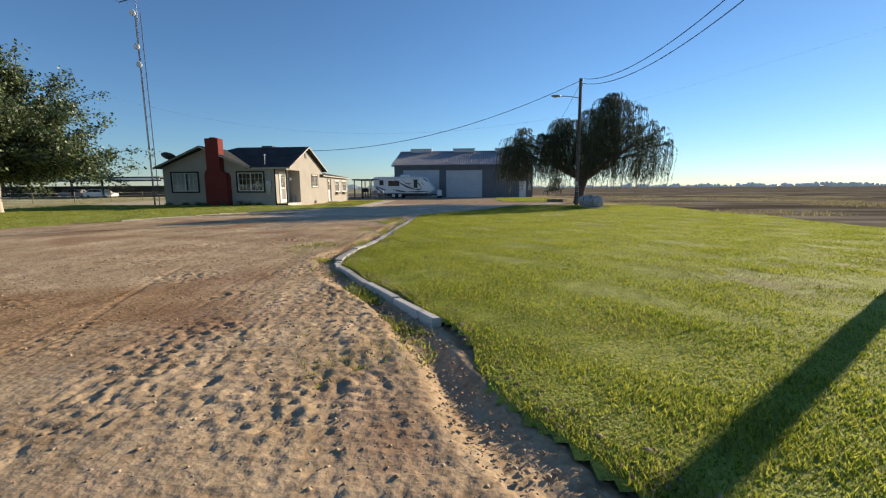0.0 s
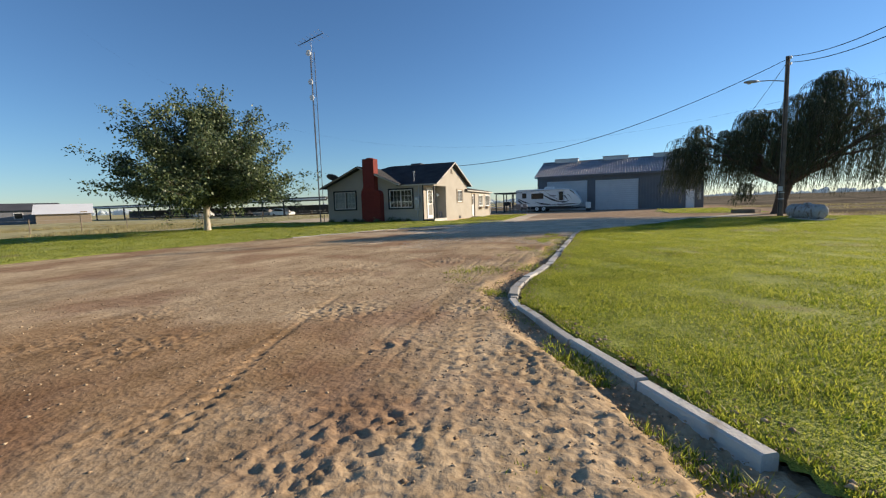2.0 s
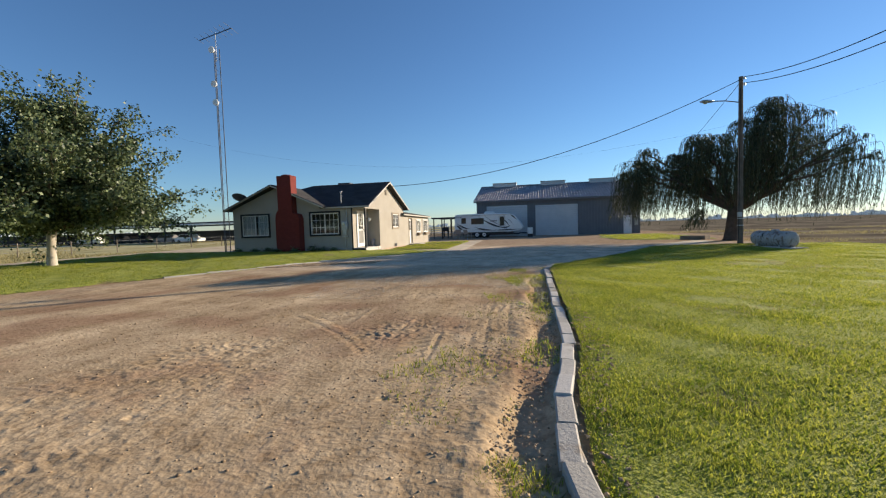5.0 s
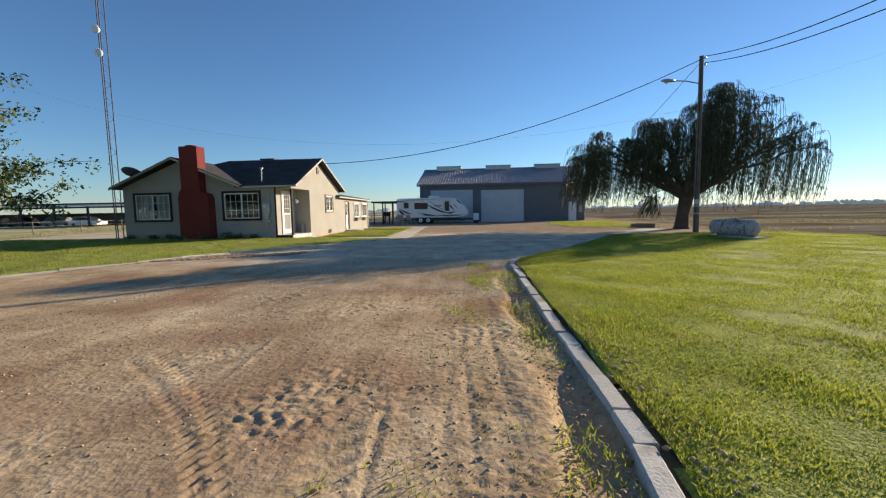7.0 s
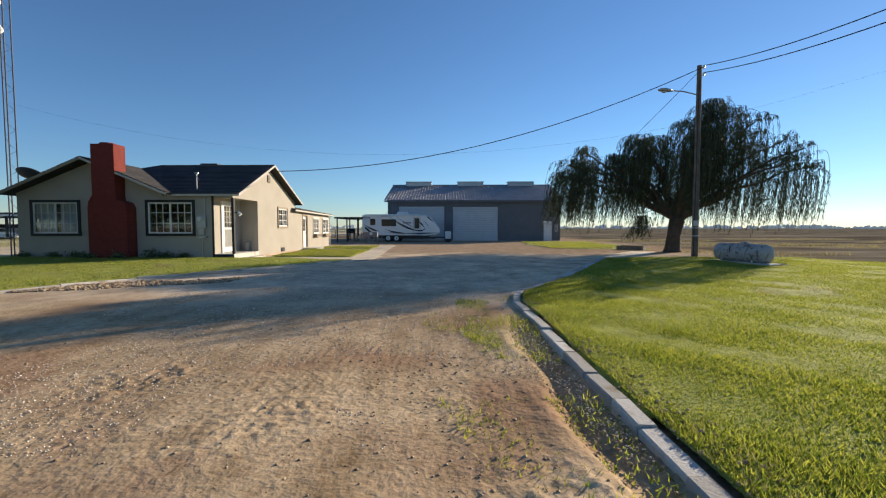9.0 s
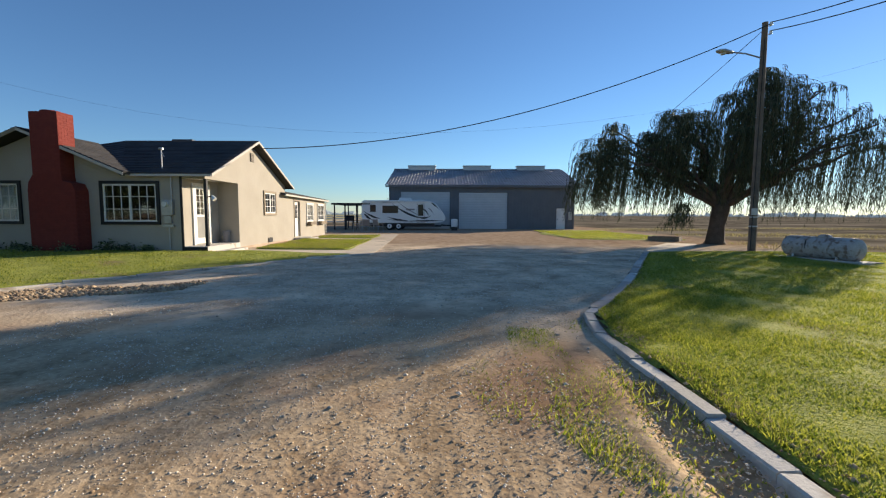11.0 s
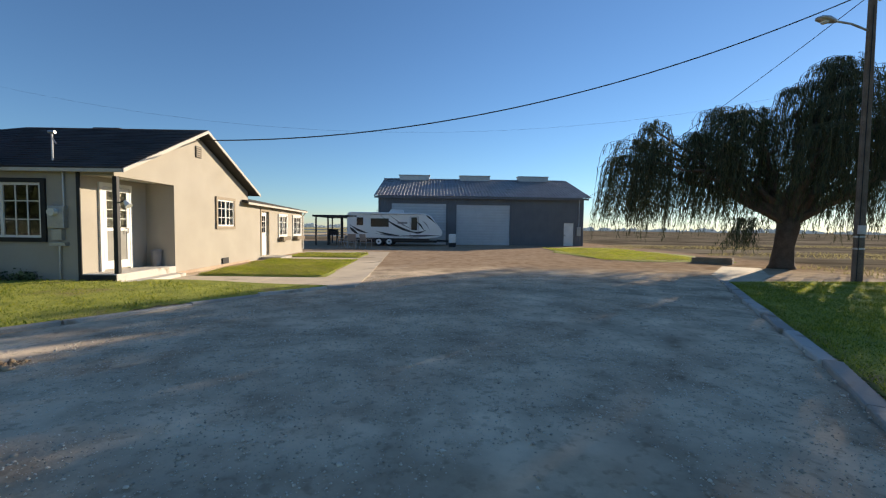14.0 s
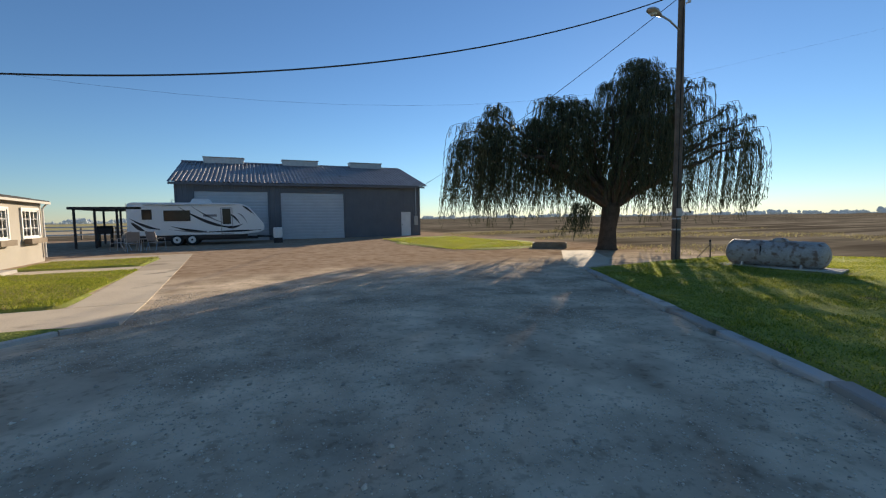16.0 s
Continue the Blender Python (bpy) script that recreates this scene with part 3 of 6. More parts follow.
walk_bits = [[(-6.42, 28.45), (-6.45, 30.2), (-7.58, 30.2), (-9.0, 30.2), (-9.0, 28.55)], [(-9.02, 28.55), (-9.02, 30.2), (-11.7, 30.4), (-11.7, 28.3)],
             [(-6.45, 30.22), (-6.72, 35.9), (-7.8, 35.9), (-7.58, 30.22)], [(-6.72, 35.92), (-6.98, 40.5), (-7.95, 40.5), (-7.9, 37.3), (-7.8, 35.92)], [(-7.82, 35.95), (-7.92, 37.25), (-11.7, 37.3), (-11.7, 36.0)],
             [(-6.98, 40.52), (-7.1, 42.3), (-11.7, 42.3), (-11.7, 40.55)]]
for o in walk_bits:
    slab("pavement", "pale concrete garden path slab", o, 0.008)
slab("pavement", "pale worn concrete apron beside the willow", [(3.75, 30.3), (4.5, 31.9), (7.0, 35.0), (8.1, 34.4), (6.2, 31.6), (5.0, 30.5)], 0.01)


# ---- kerbs ----
def along(line, a, b, step, jitter, seed):
    """Points every step metres along a line between two parameters in metres."""
    r = random.Random(seed)
    pts = [Vector((*p, 0)) for p in line]
    lens = [0.0]
    for p, q in zip(pts, pts[1:]):
        lens.append(lens[-1] + (q - p).length)

    def at(s):
        for i in range(len(pts) - 1):
            if s <= lens[i + 1]:
                return pts[i].lerp(pts[i + 1], (s - lens[i]) / (lens[i + 1] - lens[i]))
        return pts[-1]

    s, out = a, []
    while s < min(b, lens[-1]):
        e = s + step * r.uniform(1 - jitter, 1 + jitter)
        out.append((at(s), at(min(e, lens[-1]))))
        s = e
    return out


def kerb_stone(p, q, width, top, parent, r):
    d = q - p
    L = d.length - r.uniform(0.012, 0.035)
    s = Shape()
    w, b = width / 2, 0.014
    prof = [(-w, -0.26), (w, -0.26), (w, -b), (w - b, 0), (-w + b, 0), (-w, -b)]
    s.add([(-L / 2, *u) for u in prof] + [(L / 2, *u) for u in prof], [tuple(range(5, -1, -1)), tuple(range(6, 12))] + [(i, (i + 1) % 6, 6 + (i + 1) % 6, 6 + i) for i in range(6)])
    ob = part("kerb_stone", s, CONCRETE, parent)
    mid = (p + q) / 2
    z = float(ground_h(np.array(mid.x), np.array(mid.y))) + top
    ob.matrix_parent_inverse = Matrix.Identity(4)
    ob.matrix_basis = pose(mid.x + r.uniform(-0.012, 0.012), mid.y, z + r.uniform(-0.012, 0.012), r.uniform(-3, 3), r.uniform(-1.2, 1.2), math.degrees(math.atan2(d.y, d.x)) + r.uniform(-1.2, 1.2))
    return ob


rk = random.Random(5)
kerb_east = thing("kerb_east", (0, 0, 0), "broken line of pale concrete kerb stones beside the lawn", "kerb", kind="structure")
for p, q in along(KERB, 6.55, 10.6, 0.8, 0.4, 6):
    kerb_stone(p, q, 0.115, 0.032, kerb_east, rk)
for p, q in along(KERB, 10.6, 23.2, 0.52, 0.3, 16):
    kerb_stone(p, q, 0.15, 0.045, kerb_east, rk)
for p, q in along(KERB, 23.2, 60, 1.6, 0.2, 7):
    kerb_stone(p, q, 0.19, 0.05, kerb_east, rk)
kerb_west = thing("kerb_west", (0, 0, 0), "thin pale concrete edging along the house lawn", "kerb", kind="structure")
for p, q in along(LEFT_EDGE, 27.2, 60, 1.5, 0.2, 8):
    kerb_stone(p, q, 0.12, 0.05, kerb_west, rk)

# ---- house ----
HX0, HX1, HY0, HY1 = -20.5, -11.8, 28.13, 34.9
WALL_TOP = 2.82
G_HOUSE = 0.06
house = thing("house", (-16, 31, G_HOUSE), "single-storey beige stucco farmhouse with dark shingle roof", "house")
WIN_A, WIN_B = (-19.85, -18.03, 1.2, 2.44), (-15.2, -13.42, 1.2, 2.44)
part("wall", wall_shape("y", HY0, 0.18, HX0, -12.58, G_HOUSE - 0.1, WALL_TOP, [WIN_A, WIN_B]), STUCCO, house)
part("wall", wall_shape("x", HX0, 0.18, HY0 + 0.18, HY1 - 0.18, G_HOUSE - 0.1, WALL_TOP, []), STUCCO, house)
part("wall", wall_shape("y", HY1 - 0.18, 0.18, HX0, HX1, G_HOUSE - 0.1, WALL_TOP, []), STUCCO, house)
WIN_C = (32.57, 33.7, 1.5, 2.4)
part("wall", wall_shape("x", HX1 - 0.18, 0.18, 30.3, HY1 - 0.18, G_HOUSE - 0.1, WALL_TOP, [WIN_C]), STUCCO, house)
DOOR_F = (28.72, 29.62, 0.42, 2.45)
part("porch_wall", wall_shape("x", -12.76, 0.18, HY0 + 0.18, 30.46, G_HOUSE - 0.1, WALL_TOP, [DOOR_F]), STUCCO, house)
part("porch_wall", wall_shape("y", 30.3, 0.16, -12.58, HX1 - 0.18, G_HOUSE - 0.1, WALL_TOP, []), STUCCO, house)
part("porch_header", Shape().box(HX1 - 0.18, HY0, 2.62, HX1, 30.3, WALL_TOP).box(-12.58, HY0, 2.62, HX1 - 0.18, HY0 + 0.18, WALL_TOP), STUCCO, house)
part("porch_ceiling", Shape().box(-12.58, HY0 + 0.18, 2.66, HX1 - 0.18, 30.3, 2.7), TRIM_WHITE, house)
part("porch_floor", Shape().box(-12.58, HY0 - 0.02, G_HOUSE - 0.1, HX1 + 0.02, 30.3, 0.38), CONCRETE, house, "grey concrete porch floor", bevel=0.015)
part("porch_step", Shape().box(HX1 + 0.03, HY0 - 0.03, G_HOUSE - 0.1, HX1 + 0.36, 30.2, 0.2), CONCRETE, house, "grey concrete step", bevel=0.015)
part("post", Shape().box(HX1 - 0.1, HY0 + 0.06, 0.38, HX1, HY0 + 0.16, 2.62), TRIM_BLACK, house, "thin black corner post", bevel=0.008)
part("corner_board", Shape().box(-12.64, HY0 - 0.025, 0.1, -12.56, HY0 - 0.002, 2.7), TRIM_BLACK, house, "black vertical trim board")
part("foundation", Shape().box(HX1 + 0.002, 30.3, G_HOUSE - 0.1, HX1 + 0.03, HY1 + 0.1, 0.2), STUCCO_DIRT, house, "soil-stained foundation strip")
# gable walls above the plates
part("gable", Shape().prism([(HY0, WALL_TOP), (HY1, WALL_TOP), ((HY0 + HY1) / 2, WALL_TOP + 1.4)], "x", HX1 - 0.18, HX1), STUCCO, house)
part("gable", Shape().prism([(-20.5, WALL_TOP), (-14.45, WALL_TOP), (-17.48, WALL_TOP + 1.2)], "y", HY0, HY0 + 0.18), STUCCO, house)
part("ceiling", Shape().box(HX0 + 0.18, HY0 + 0.18, 2.72, -12.76, HY1 - 0.18, 2.76), DARK_ROOM, house)
part("floor", Shape().box(HX0 + 0.18, HY0 + 0.18, 0.3, -12.76, HY1 - 0.18, 0.38), DARK_ROOM, house)
part("room_wall", Shape().box(HX0 + 0.2, 31.8, 0.38, -12.77, 31.9, 2.72), DARK_ROOM, house)

RIDGE_Y, RIDGE_Z = (HY0 + HY1) / 2, 4.42
EAVE_F, EAVE_B = HY0 - 0.16, HY1 + 0.4
GAB_F = HY0 - 0.47
EAVE_Z = 2.78
OVER = HX1 + 0.3


def roof_plane(a, b, c, d, thick):
    """A slab whose top is the quad a b c d."""
    n = (Vector(b) - Vector(a)).cross(Vector(d) - Vector(a)).normalized()
    if n.z < 0:
        n = -n
    return Shape().add([*[Vector(p) for p in (a, b, c, d)], *[Vector(p) - n * thick for p in (a, b, c, d)]], [(0, 1, 2, 3), (7, 6, 5, 4), (0, 4, 5, 1), (1, 5, 6, 2), (2, 6, 7, 3), (3, 7, 4, 0)])


def shingled(name, a, b, c, d, rows, parent):
    """A roof slab a-b along the eave and d-c along the ridge, carrying overlapping courses of tabs."""
    slab_ob = part(name, roof_plane(a, b, c, d, 0.09), SHINGLE, parent)
    a, b, c, d = (Vector(p) for p in (a, b, c, d))
    n = (b - a).cross(d - a).normalized()
    if n.z < 0:
        n = -n
    s = Shape()
    r = random.Random(len(name) + int(abs(a.x * 7 + b.y * 3)))
    for k in range(rows):
        t0, t1 = k / rows, (k + 1.12) / rows
        p0, p1, q0, q1 = a.lerp(d, t0), b.lerp(c, t0), a.lerp(d, min(t1, 1)), b.lerp(c, min(t1, 1))
        m = max(2, int((p1 - p0).length / 0.5))
        for i in range(m):
            u0, u1 = i / m, (i + 0.985) / m
            lift = n * (0.022 + r.uniform(0, 0.008))
            s.add([p0.lerp(p1, u0) + lift, p0.lerp(p1, u1) + lift, q0.lerp(q1, u1) + n * 0.006, q0.lerp(q1, u0) + n * 0.006, p0.lerp(p1, u0) + n * 0.001, p0.lerp(p1, u1) + n * 0.001], [(0, 1, 2, 3), (4, 5, 1, 0)])
    me = part("shingle_layer", s, SHINGLE, slab_ob)
    tagged(me, kind="stuff")
    return slab_ob


GX0, GX1, GRX = -20.8, -14.15, -17.48
HIP_X = -16.9
GRZ, GEZ = 4.2, 2.8
# main roof, its front slope running from the valley to the gable
shingled("roof", (-14.5, EAVE_F, EAVE_Z), (OVER, EAVE_F, EAVE_Z), (OVER, RIDGE_Y, RIDGE_Z), (HIP_X, RIDGE_Y, RIDGE_Z), 22, house)
shingled("roof", (-14.5, EAVE_F, EAVE_Z), (-14.49, EAVE_F, EAVE_Z), (HIP_X, RIDGE_Y, RIDGE_Z), (HIP_X - 0.9, RIDGE_Y - 0.72, RIDGE_Z - 0.32), 14, house)
shingled("roof", (OVER, EAVE_B, EAVE_Z), (GX0, EAVE_B, EAVE_Z), (HIP_X, RIDGE_Y, RIDGE_Z), (OVER, RIDGE_Y, RIDGE_Z), 22, house)
shingled("roof", (GX0, EAVE_B, EAVE_Z), (GX0, RIDGE_Y - 2.2, EAVE_Z + 0.1), (HIP_X, RIDGE_Y, RIDGE_Z), (HIP_X, RIDGE_Y + 0.02, RIDGE_Z), 18, house)
# cross gable
shingled("roof", (GX1, GAB_F, GEZ), (GX1 + 0.05, EAVE_F, GEZ), (GRX, RIDGE_Y - 0.7, GRZ), (GRX, GAB_F, GRZ), 18, house)
shingled("roof", (GX0, RIDGE_Y + 1.0, GEZ), (GX0, GAB_F, GEZ), (GRX, GAB_F, GRZ), (GRX, RIDGE_Y - 0.7, GRZ), 18, house)
part("fascia", Shape().box(-14.3, EAVE_F - 0.03, EAVE_Z - 0.1, OVER, EAVE_F - 0.005, EAVE_Z - 0.02), TRIM_CREAM, house)


def rake(a, b, drop, thick, axis):
    """A board along a sloping roof edge."""
    a, b = Vector(a), Vector(b)
    o = Vector((thick, 0, 0)) if axis == "x" else Vector((0, -thick, 0))
    dz = Vector((0, 0, drop))
    return Shape().add([a, b, b - dz, a - dz, a + o, b + o, b + o - dz, a + o - dz], [(0, 1, 2, 3), (7, 6, 5, 4), (0, 4, 5, 1), (1, 5, 6, 2), (2, 6, 7, 3), (3, 7, 4, 0)])


part("rake_board", rake((OVER + 0.003, EAVE_F, EAVE_Z - 0.01), (OVER + 0.003, RIDGE_Y, RIDGE_Z - 0.01), 0.09, 0.03, "x"), TRIM_CREAM, house)
part("rake_board", rake((OVER + 0.003, EAVE_B, EAVE_Z - 0.01), (OVER + 0.003, RIDGE_Y, RIDGE_Z - 0.01), 0.09, 0.03, "x"), TRIM_CREAM, house)
part("rake_board", rake((GX0, GAB_F - 0.005, GEZ - 0.02), (GRX, GAB_F - 0.005, GRZ - 0.02), 0.11, 0.03, "y"), TRIM_TAN, house)
part("rake_board", rake((GX1, GAB_F - 0.005, GEZ - 0.02), (GRX, GAB_F - 0.005, GRZ - 0.02), 0.09, 0.03, "y"), TRIM_CREAM, house)
# low rear wing
ELL_Y1 = 41.55
WING = HX1 + 0.22
part("wall", wall_shape("x", HX1 - 0.18, 0.18, HY1, ELL_Y1, G_HOUSE - 0.05, 2.36, [(36.15, 36.87, 0.28, 2.14), (38.06, 39.08, 1.08, 2.03), (40.02, 41.22, 1.08, 2.03)]), STUCCO, house)
part("wall", wall_shape("y", ELL_Y1 - 0.18, 0.18, -17.5, HX1 - 0.18, G_HOUSE - 0.05, 2.36, []), STUCCO, house)
part("wall", wall_shape("x", -17.5, 0.18, HY1, ELL_Y1 - 0.18, G_HOUSE - 0.05, 2.6, []), STUCCO, house)
shingled("roof", (WING, 34.4, 2.46), (WING, ELL_Y1 + 0.12, 2.36), (-14.8, ELL_Y1 + 0.12, 2.98), (-14.8, 34.4, 3.05), 12, house)
shingled("roof", (-17.9, ELL_Y1 + 0.12, 2.4), (-17.9, 34.4, 2.4), (-14.8, 34.4, 3.05), (-14.8, ELL_Y1 + 0.12, 2.98), 12, house)
part("fascia", Shape().add([(WING + 0.005, 34.4, 2.42), (WING + 0.005, ELL_Y1 + 0.12, 2.34), (WING + 0.005, ELL_Y1 + 0.12, 2.26), (WING + 0.005, 34.4, 2.34), (WING + 0.035, 34.4, 2.42), (WING + 0.035, ELL_Y1 + 0.12, 2.34), (WING + 0.035, ELL_Y1 + 0.12, 2.26), (WING + 0.035, 34.4, 2.34)],
                      [(0, 1, 2, 3), (7, 6, 5, 4), (0, 4, 5, 1), (1, 5, 6, 2), (2, 6, 7, 3), (3, 7, 4, 0)]), TRIM_CREAM, house)
part("downspout", Shape().tube([(WING - 0.02, ELL_Y1 + 0.0, 2.3), (HX1 + 0.06, ELL_Y1 - 0.05, 2.1), (HX1 + 0.06, ELL_Y1 - 0.05, 0.3)], 0.035), TRIM_WHITE, house)
part("room_wall", Shape().box(-13.4, HY1 + 0.05, 0.1, -13.3, ELL_Y1 - 0.2, 2.36), DARK_ROOM, house)


def window(axis, at, lo, hi, z0, z1, cols, rows, out, trim, wide, curtain=False):
    """A window in a hole: outer trim boards, sash frame, meeting stile, muntins and panes. out: the way the wall faces (+1 or -1)."""
    f = Shape()
    d0, d1 = sorted((at, at + out * 0.05))

    def put(s, a, b, c, d, e0=d0, e1=d1):
        if axis == "y":
            s.box(a, e0, c, b, e1, d)
        else:
            s.box(e0, a, c, e1, b, d)

    put(f, lo - wide, hi + wide, z1, z1 + wide)
    put(f, lo - wide, hi + wide, z0 - wide, z0)
    put(f, lo - wide, lo, z0, z1)
    put(f, hi, hi + wide, z0, z1)
    w = part("window", f, trim, house)
    i0, i1 = sorted((at - out * 0.02, at + out * 0.02))
    s, k = Shape(), 0.055
    put(s, lo, hi, z1 - k, z1, i0, i1)
    put(s, lo, hi, z0, z0 + k, i0, i1)
    put(s, lo, lo + k, z0 + k, z1 - k, i0, i1)
    put(s, hi - k, hi, z0 + k, z1 - k, i0, i1)
    mid = (lo + hi) / 2
    put(s, mid - 0.035, mid + 0.035, z0 + k, z1 - k, i0, i1)
    part("frame", s, TRIM_WHITE, w, "white sash frame")
    j0, j1 = sorted((at - out * 0.005, at + out * 0.01))
    for side in (0, 1):
        a, b = (lo + k, mid - 0.035) if side == 0 else (mid + 0.035, hi - k)
        bars = Shape()
        for c in range(1, cols):
            u = a + (b - a) * c / cols
            put(bars, u - 0.011, u + 0.011, z0 + k, z1 - k, j0, j1)
        for r in range(1, rows):
            z = z0 + (z1 - z0) * r / rows
            put(bars, a, b, z - 0.011, z + 0.011, *sorted((at - out * 0.004, at + out * 0.009)))
        part("muntin", bars, TRIM_WHITE, w)
        g = Shape()
        g0, g1 = sorted((at - out * 0.016, at - out * 0.010))
        put(g, a, b, z0 + k, z1 - k, g0, g1)
        pane = part("pane", g, GLASS, w)
        pane.visible_shadow = False
    if curtain:
        s = Shape()
        nfold = 26
        pts = []
        for i in range(nfold + 1):
            u = lo + (hi - lo) * i / nfold
            pts.append((u, at - out * (0.14 + 0.025 * (i % 2))))
        for p, q in zip(pts, pts[1:]):
            if curtain == "half" and 0.42 < (p[0] - lo) / (hi - lo) < 0.52:
                continue
            s.add([(*p, z0), (*q, z0), (*q, z1), (*p, z1)] if axis == "y" else [(p[1], p[0], z0), (q[1], q[0], z0), (q[1], q[0], z1), (p[1], p[0], z1)], [(0, 1, 2, 3)])
        part("curtain", s, CURTAIN, w, "white folded curtain behind glass")
    return w


window("y", HY0, *WIN_A, 3, 3, -1, TRIM_BLACK, 0.1, "half")
window("y", HY0, *WIN_B, 3, 3, -1, TRIM_BLACK, 0.1)
window("x", HX1, *WIN_C, 2, 3, 1, TRIM_TAN, 0.09)
for a, b in ((38.06, 39.08), (40.02, 41.22)):
    w = window("x", HX1, a, b, 1.08, 2.03, 2, 3, 1, TRIM_WHITE, 0.07)
    s = Shape().box(HX1 + 0.02, a + 0.02, 0.86, HX1 + 0.24, b - 0.02, 0.89).box(HX1 + 0.22, a + 0.02, 0.89, HX1 + 0.24, b - 0.02, 1.04).box(HX1 + 0.02, a + 0.02, 0.89, HX1 + 0.22, a + 0.04, 1.04).box(HX1 + 0.02, b - 0.04, 0.89, HX1 + 0.22, b - 0.02, 1.04)
    part("flower_box", s, OLD_WOOD, w, "empty brown wooden flower box")

# front door with screen, rear door
door = part("door", Shape().box(-12.640, 28.76, 0.42, -12.590, 29.58, 2.41), TRIM_TAN, house, "beige front door behind a white screen door")
s = Shape()
for a, b, c, d in ((28.74, 28.84, 0.42, 2.43), (29.5, 29.6, 0.42, 2.43), (28.84, 29.5, 2.33, 2.43), (28.84, 29.5, 0.42, 0.62), (28.84, 29.5, 1.36, 1.44)):
    s.box(-12.570, a, c, -12.535, b, d)
screen = part("screen_frame", s, TRIM_WHITE, door, "white screen door frame")
part("pane", Shape().box(-12.560, 28.84, 1.44, -12.554, 29.5, 2.33), GLASS, door)
s = Shape()
for c in range(1, 3):
    s.box(-12.552, 28.84 + 0.22 * c - 0.01, 1.44, -12.540, 28.84 + 0.22 * c + 0.01, 2.33)
for r in range(1, 4):
    s.box(-12.551, 28.84, 1.44 + 0.2225 * r - 0.01, -12.539, 29.5, 1.44 + 0.2225 * r + 0.01)
part("muntin", s, TRIM_WHITE, door)
part("panel", Shape().box(-12.562, 28.84, 0.62, -12.550, 29.5, 1.36), SCREEN, door, "grey insect screen")
part("porch_skirt", Shape().box(-12.560, HY0 - 0.045, 0.0, HX1 + 0.02, HY0 - 0.024, 0.36), TRIM_BLACK, house, "black porch skirting board")
part("handle", Shape().tube([(-12.535, 29.46, 1.3), (-12.480, 29.46, 1.3), (-12.480, 29.46, 1.42), (-12.535, 29.46, 1.42)], 0.012, 6), DARK_METAL, door)
part("door_frame", wall_shape("x", -12.582, 0.05, 28.64, 29.7, 0.38, 2.53, [(28.73, 29.61, 0.3, 2.44)]), TRIM_WHITE, house)
rear = part("door", Shape().box(HX1 - 0.12, 36.17, 0.28, HX1 - 0.07, 36.85, 2.1), TRIM_WHITE, house, "white rear door with upper panes")
part("pane", Shape().box(HX1 - 0.068, 36.31, 1.25, HX1 - 0.06, 36.71, 1.95), DARK_GLASS, rear)
s = Shape().box(HX1 - 0.058, 36.50, 1.25, HX1 - 0.05, 36.52, 1.95)
for z in (1.48, 1.72):
    s.box(HX1 - 0.057, 36.31, z - 0.01, HX1 - 0.049, 36.71, z + 0.01)
part("muntin", s, TRIM_WHITE, rear)
part("handle", Shape().tube([(HX1 - 0.07, 36.78, 1.15), (HX1 - 0.01, 36.78, 1.15)], 0.025, 8), GALV, rear)
part("door_frame", wall_shape("x", HX1 + 0.002, 0.025, 36.05, 36.97, 0.28, 2.22, [(36.13, 36.89, 0.2, 2.14)]), TRIM_TAN, house)
part("doorstep", Shape().box(HX1 + 0.03, 35.91, 0.0, HX1 + 0.9, 37.21, 0.24), CONCRETE, house, bevel=0.015)

# chimney of painted brick: core and single bricks on its outer faces
CH_Y0 = 27.6
CH_L, CH_R, ST_L, ST_R = -17.2, -15.68, -17.0, -16.1  # base and stack
chimney = part("chimney", Shape().box(CH_L, CH_Y0 + 0.01, 0, CH_R, HY0 - 0.004, 2.2).prism([(CH_L, 2.2), (CH_R, 2.2), (CH_R - 0.1, 2.42), (ST_R + 0.03, 2.5), (ST_R, 2.7), (ST_L, 2.7), (CH_L + 0.04, 2.45)], "y", CH_Y0 + 0.01, HY0 - 0.004).box(ST_L, CH_Y0 + 0.01, 2.7, ST_R, CH_Y0 + 0.6, 4.66), MORTAR, house, "red painted brick chimney")
part("flue", Shape().tube([(-16.55, CH_Y0 + 0.3, 4.66), (-16.55, CH_Y0 + 0.3, 4.72), (-16.55, CH_Y0 + 0.3, 4.74)], [0.28, 0.26, 0.16], 12), MORTAR, chimney)

# fixtures on the house
part("gable_vent", Shape().box(HX1, 31.36, 3.58, HX1 + 0.03, 31.66, 3.92), TRIM_BLACK, house)
for k in range(5):
    part("slat", Shape().box(HX1 + 0.03, 31.38, 3.60 + k * 0.065, HX1 + 0.045, 31.64, 3.63 + k * 0.065), TRIM_TAN, house)
part("foundation_vent", Shape().box(HX1 + 0.032, 32.85, 0.22, HX1 + 0.045, 33.25, 0.42), DARK_METAL, house)
for x in (-17.85, -14.85, -14.0):
    part("foundation_vent", Shape().box(x, HY0 - 0.03, 0.16, x + 0.36, HY0 - 0.002, 0.34), DARK_METAL, house)
meter = part("electric_meter_box", Shape().box(-13.2, HY0 - 0.14, 1.42, -12.84, HY0 - 0.002, 1.92), GALV, house, "grey electric meter box", bevel=0.01)
part("meter_glass", Shape().tube([(-13.04, HY0 - 0.14, 1.78), (-13.04, HY0 - 0.24, 1.78)], 0.085, 14), LAMP_GLASS, meter)
part("box_lower", Shape().box(-13.14, HY0 - 0.11, 1.16, -12.92, HY0 - 0.002, 1.4), GALV, meter)
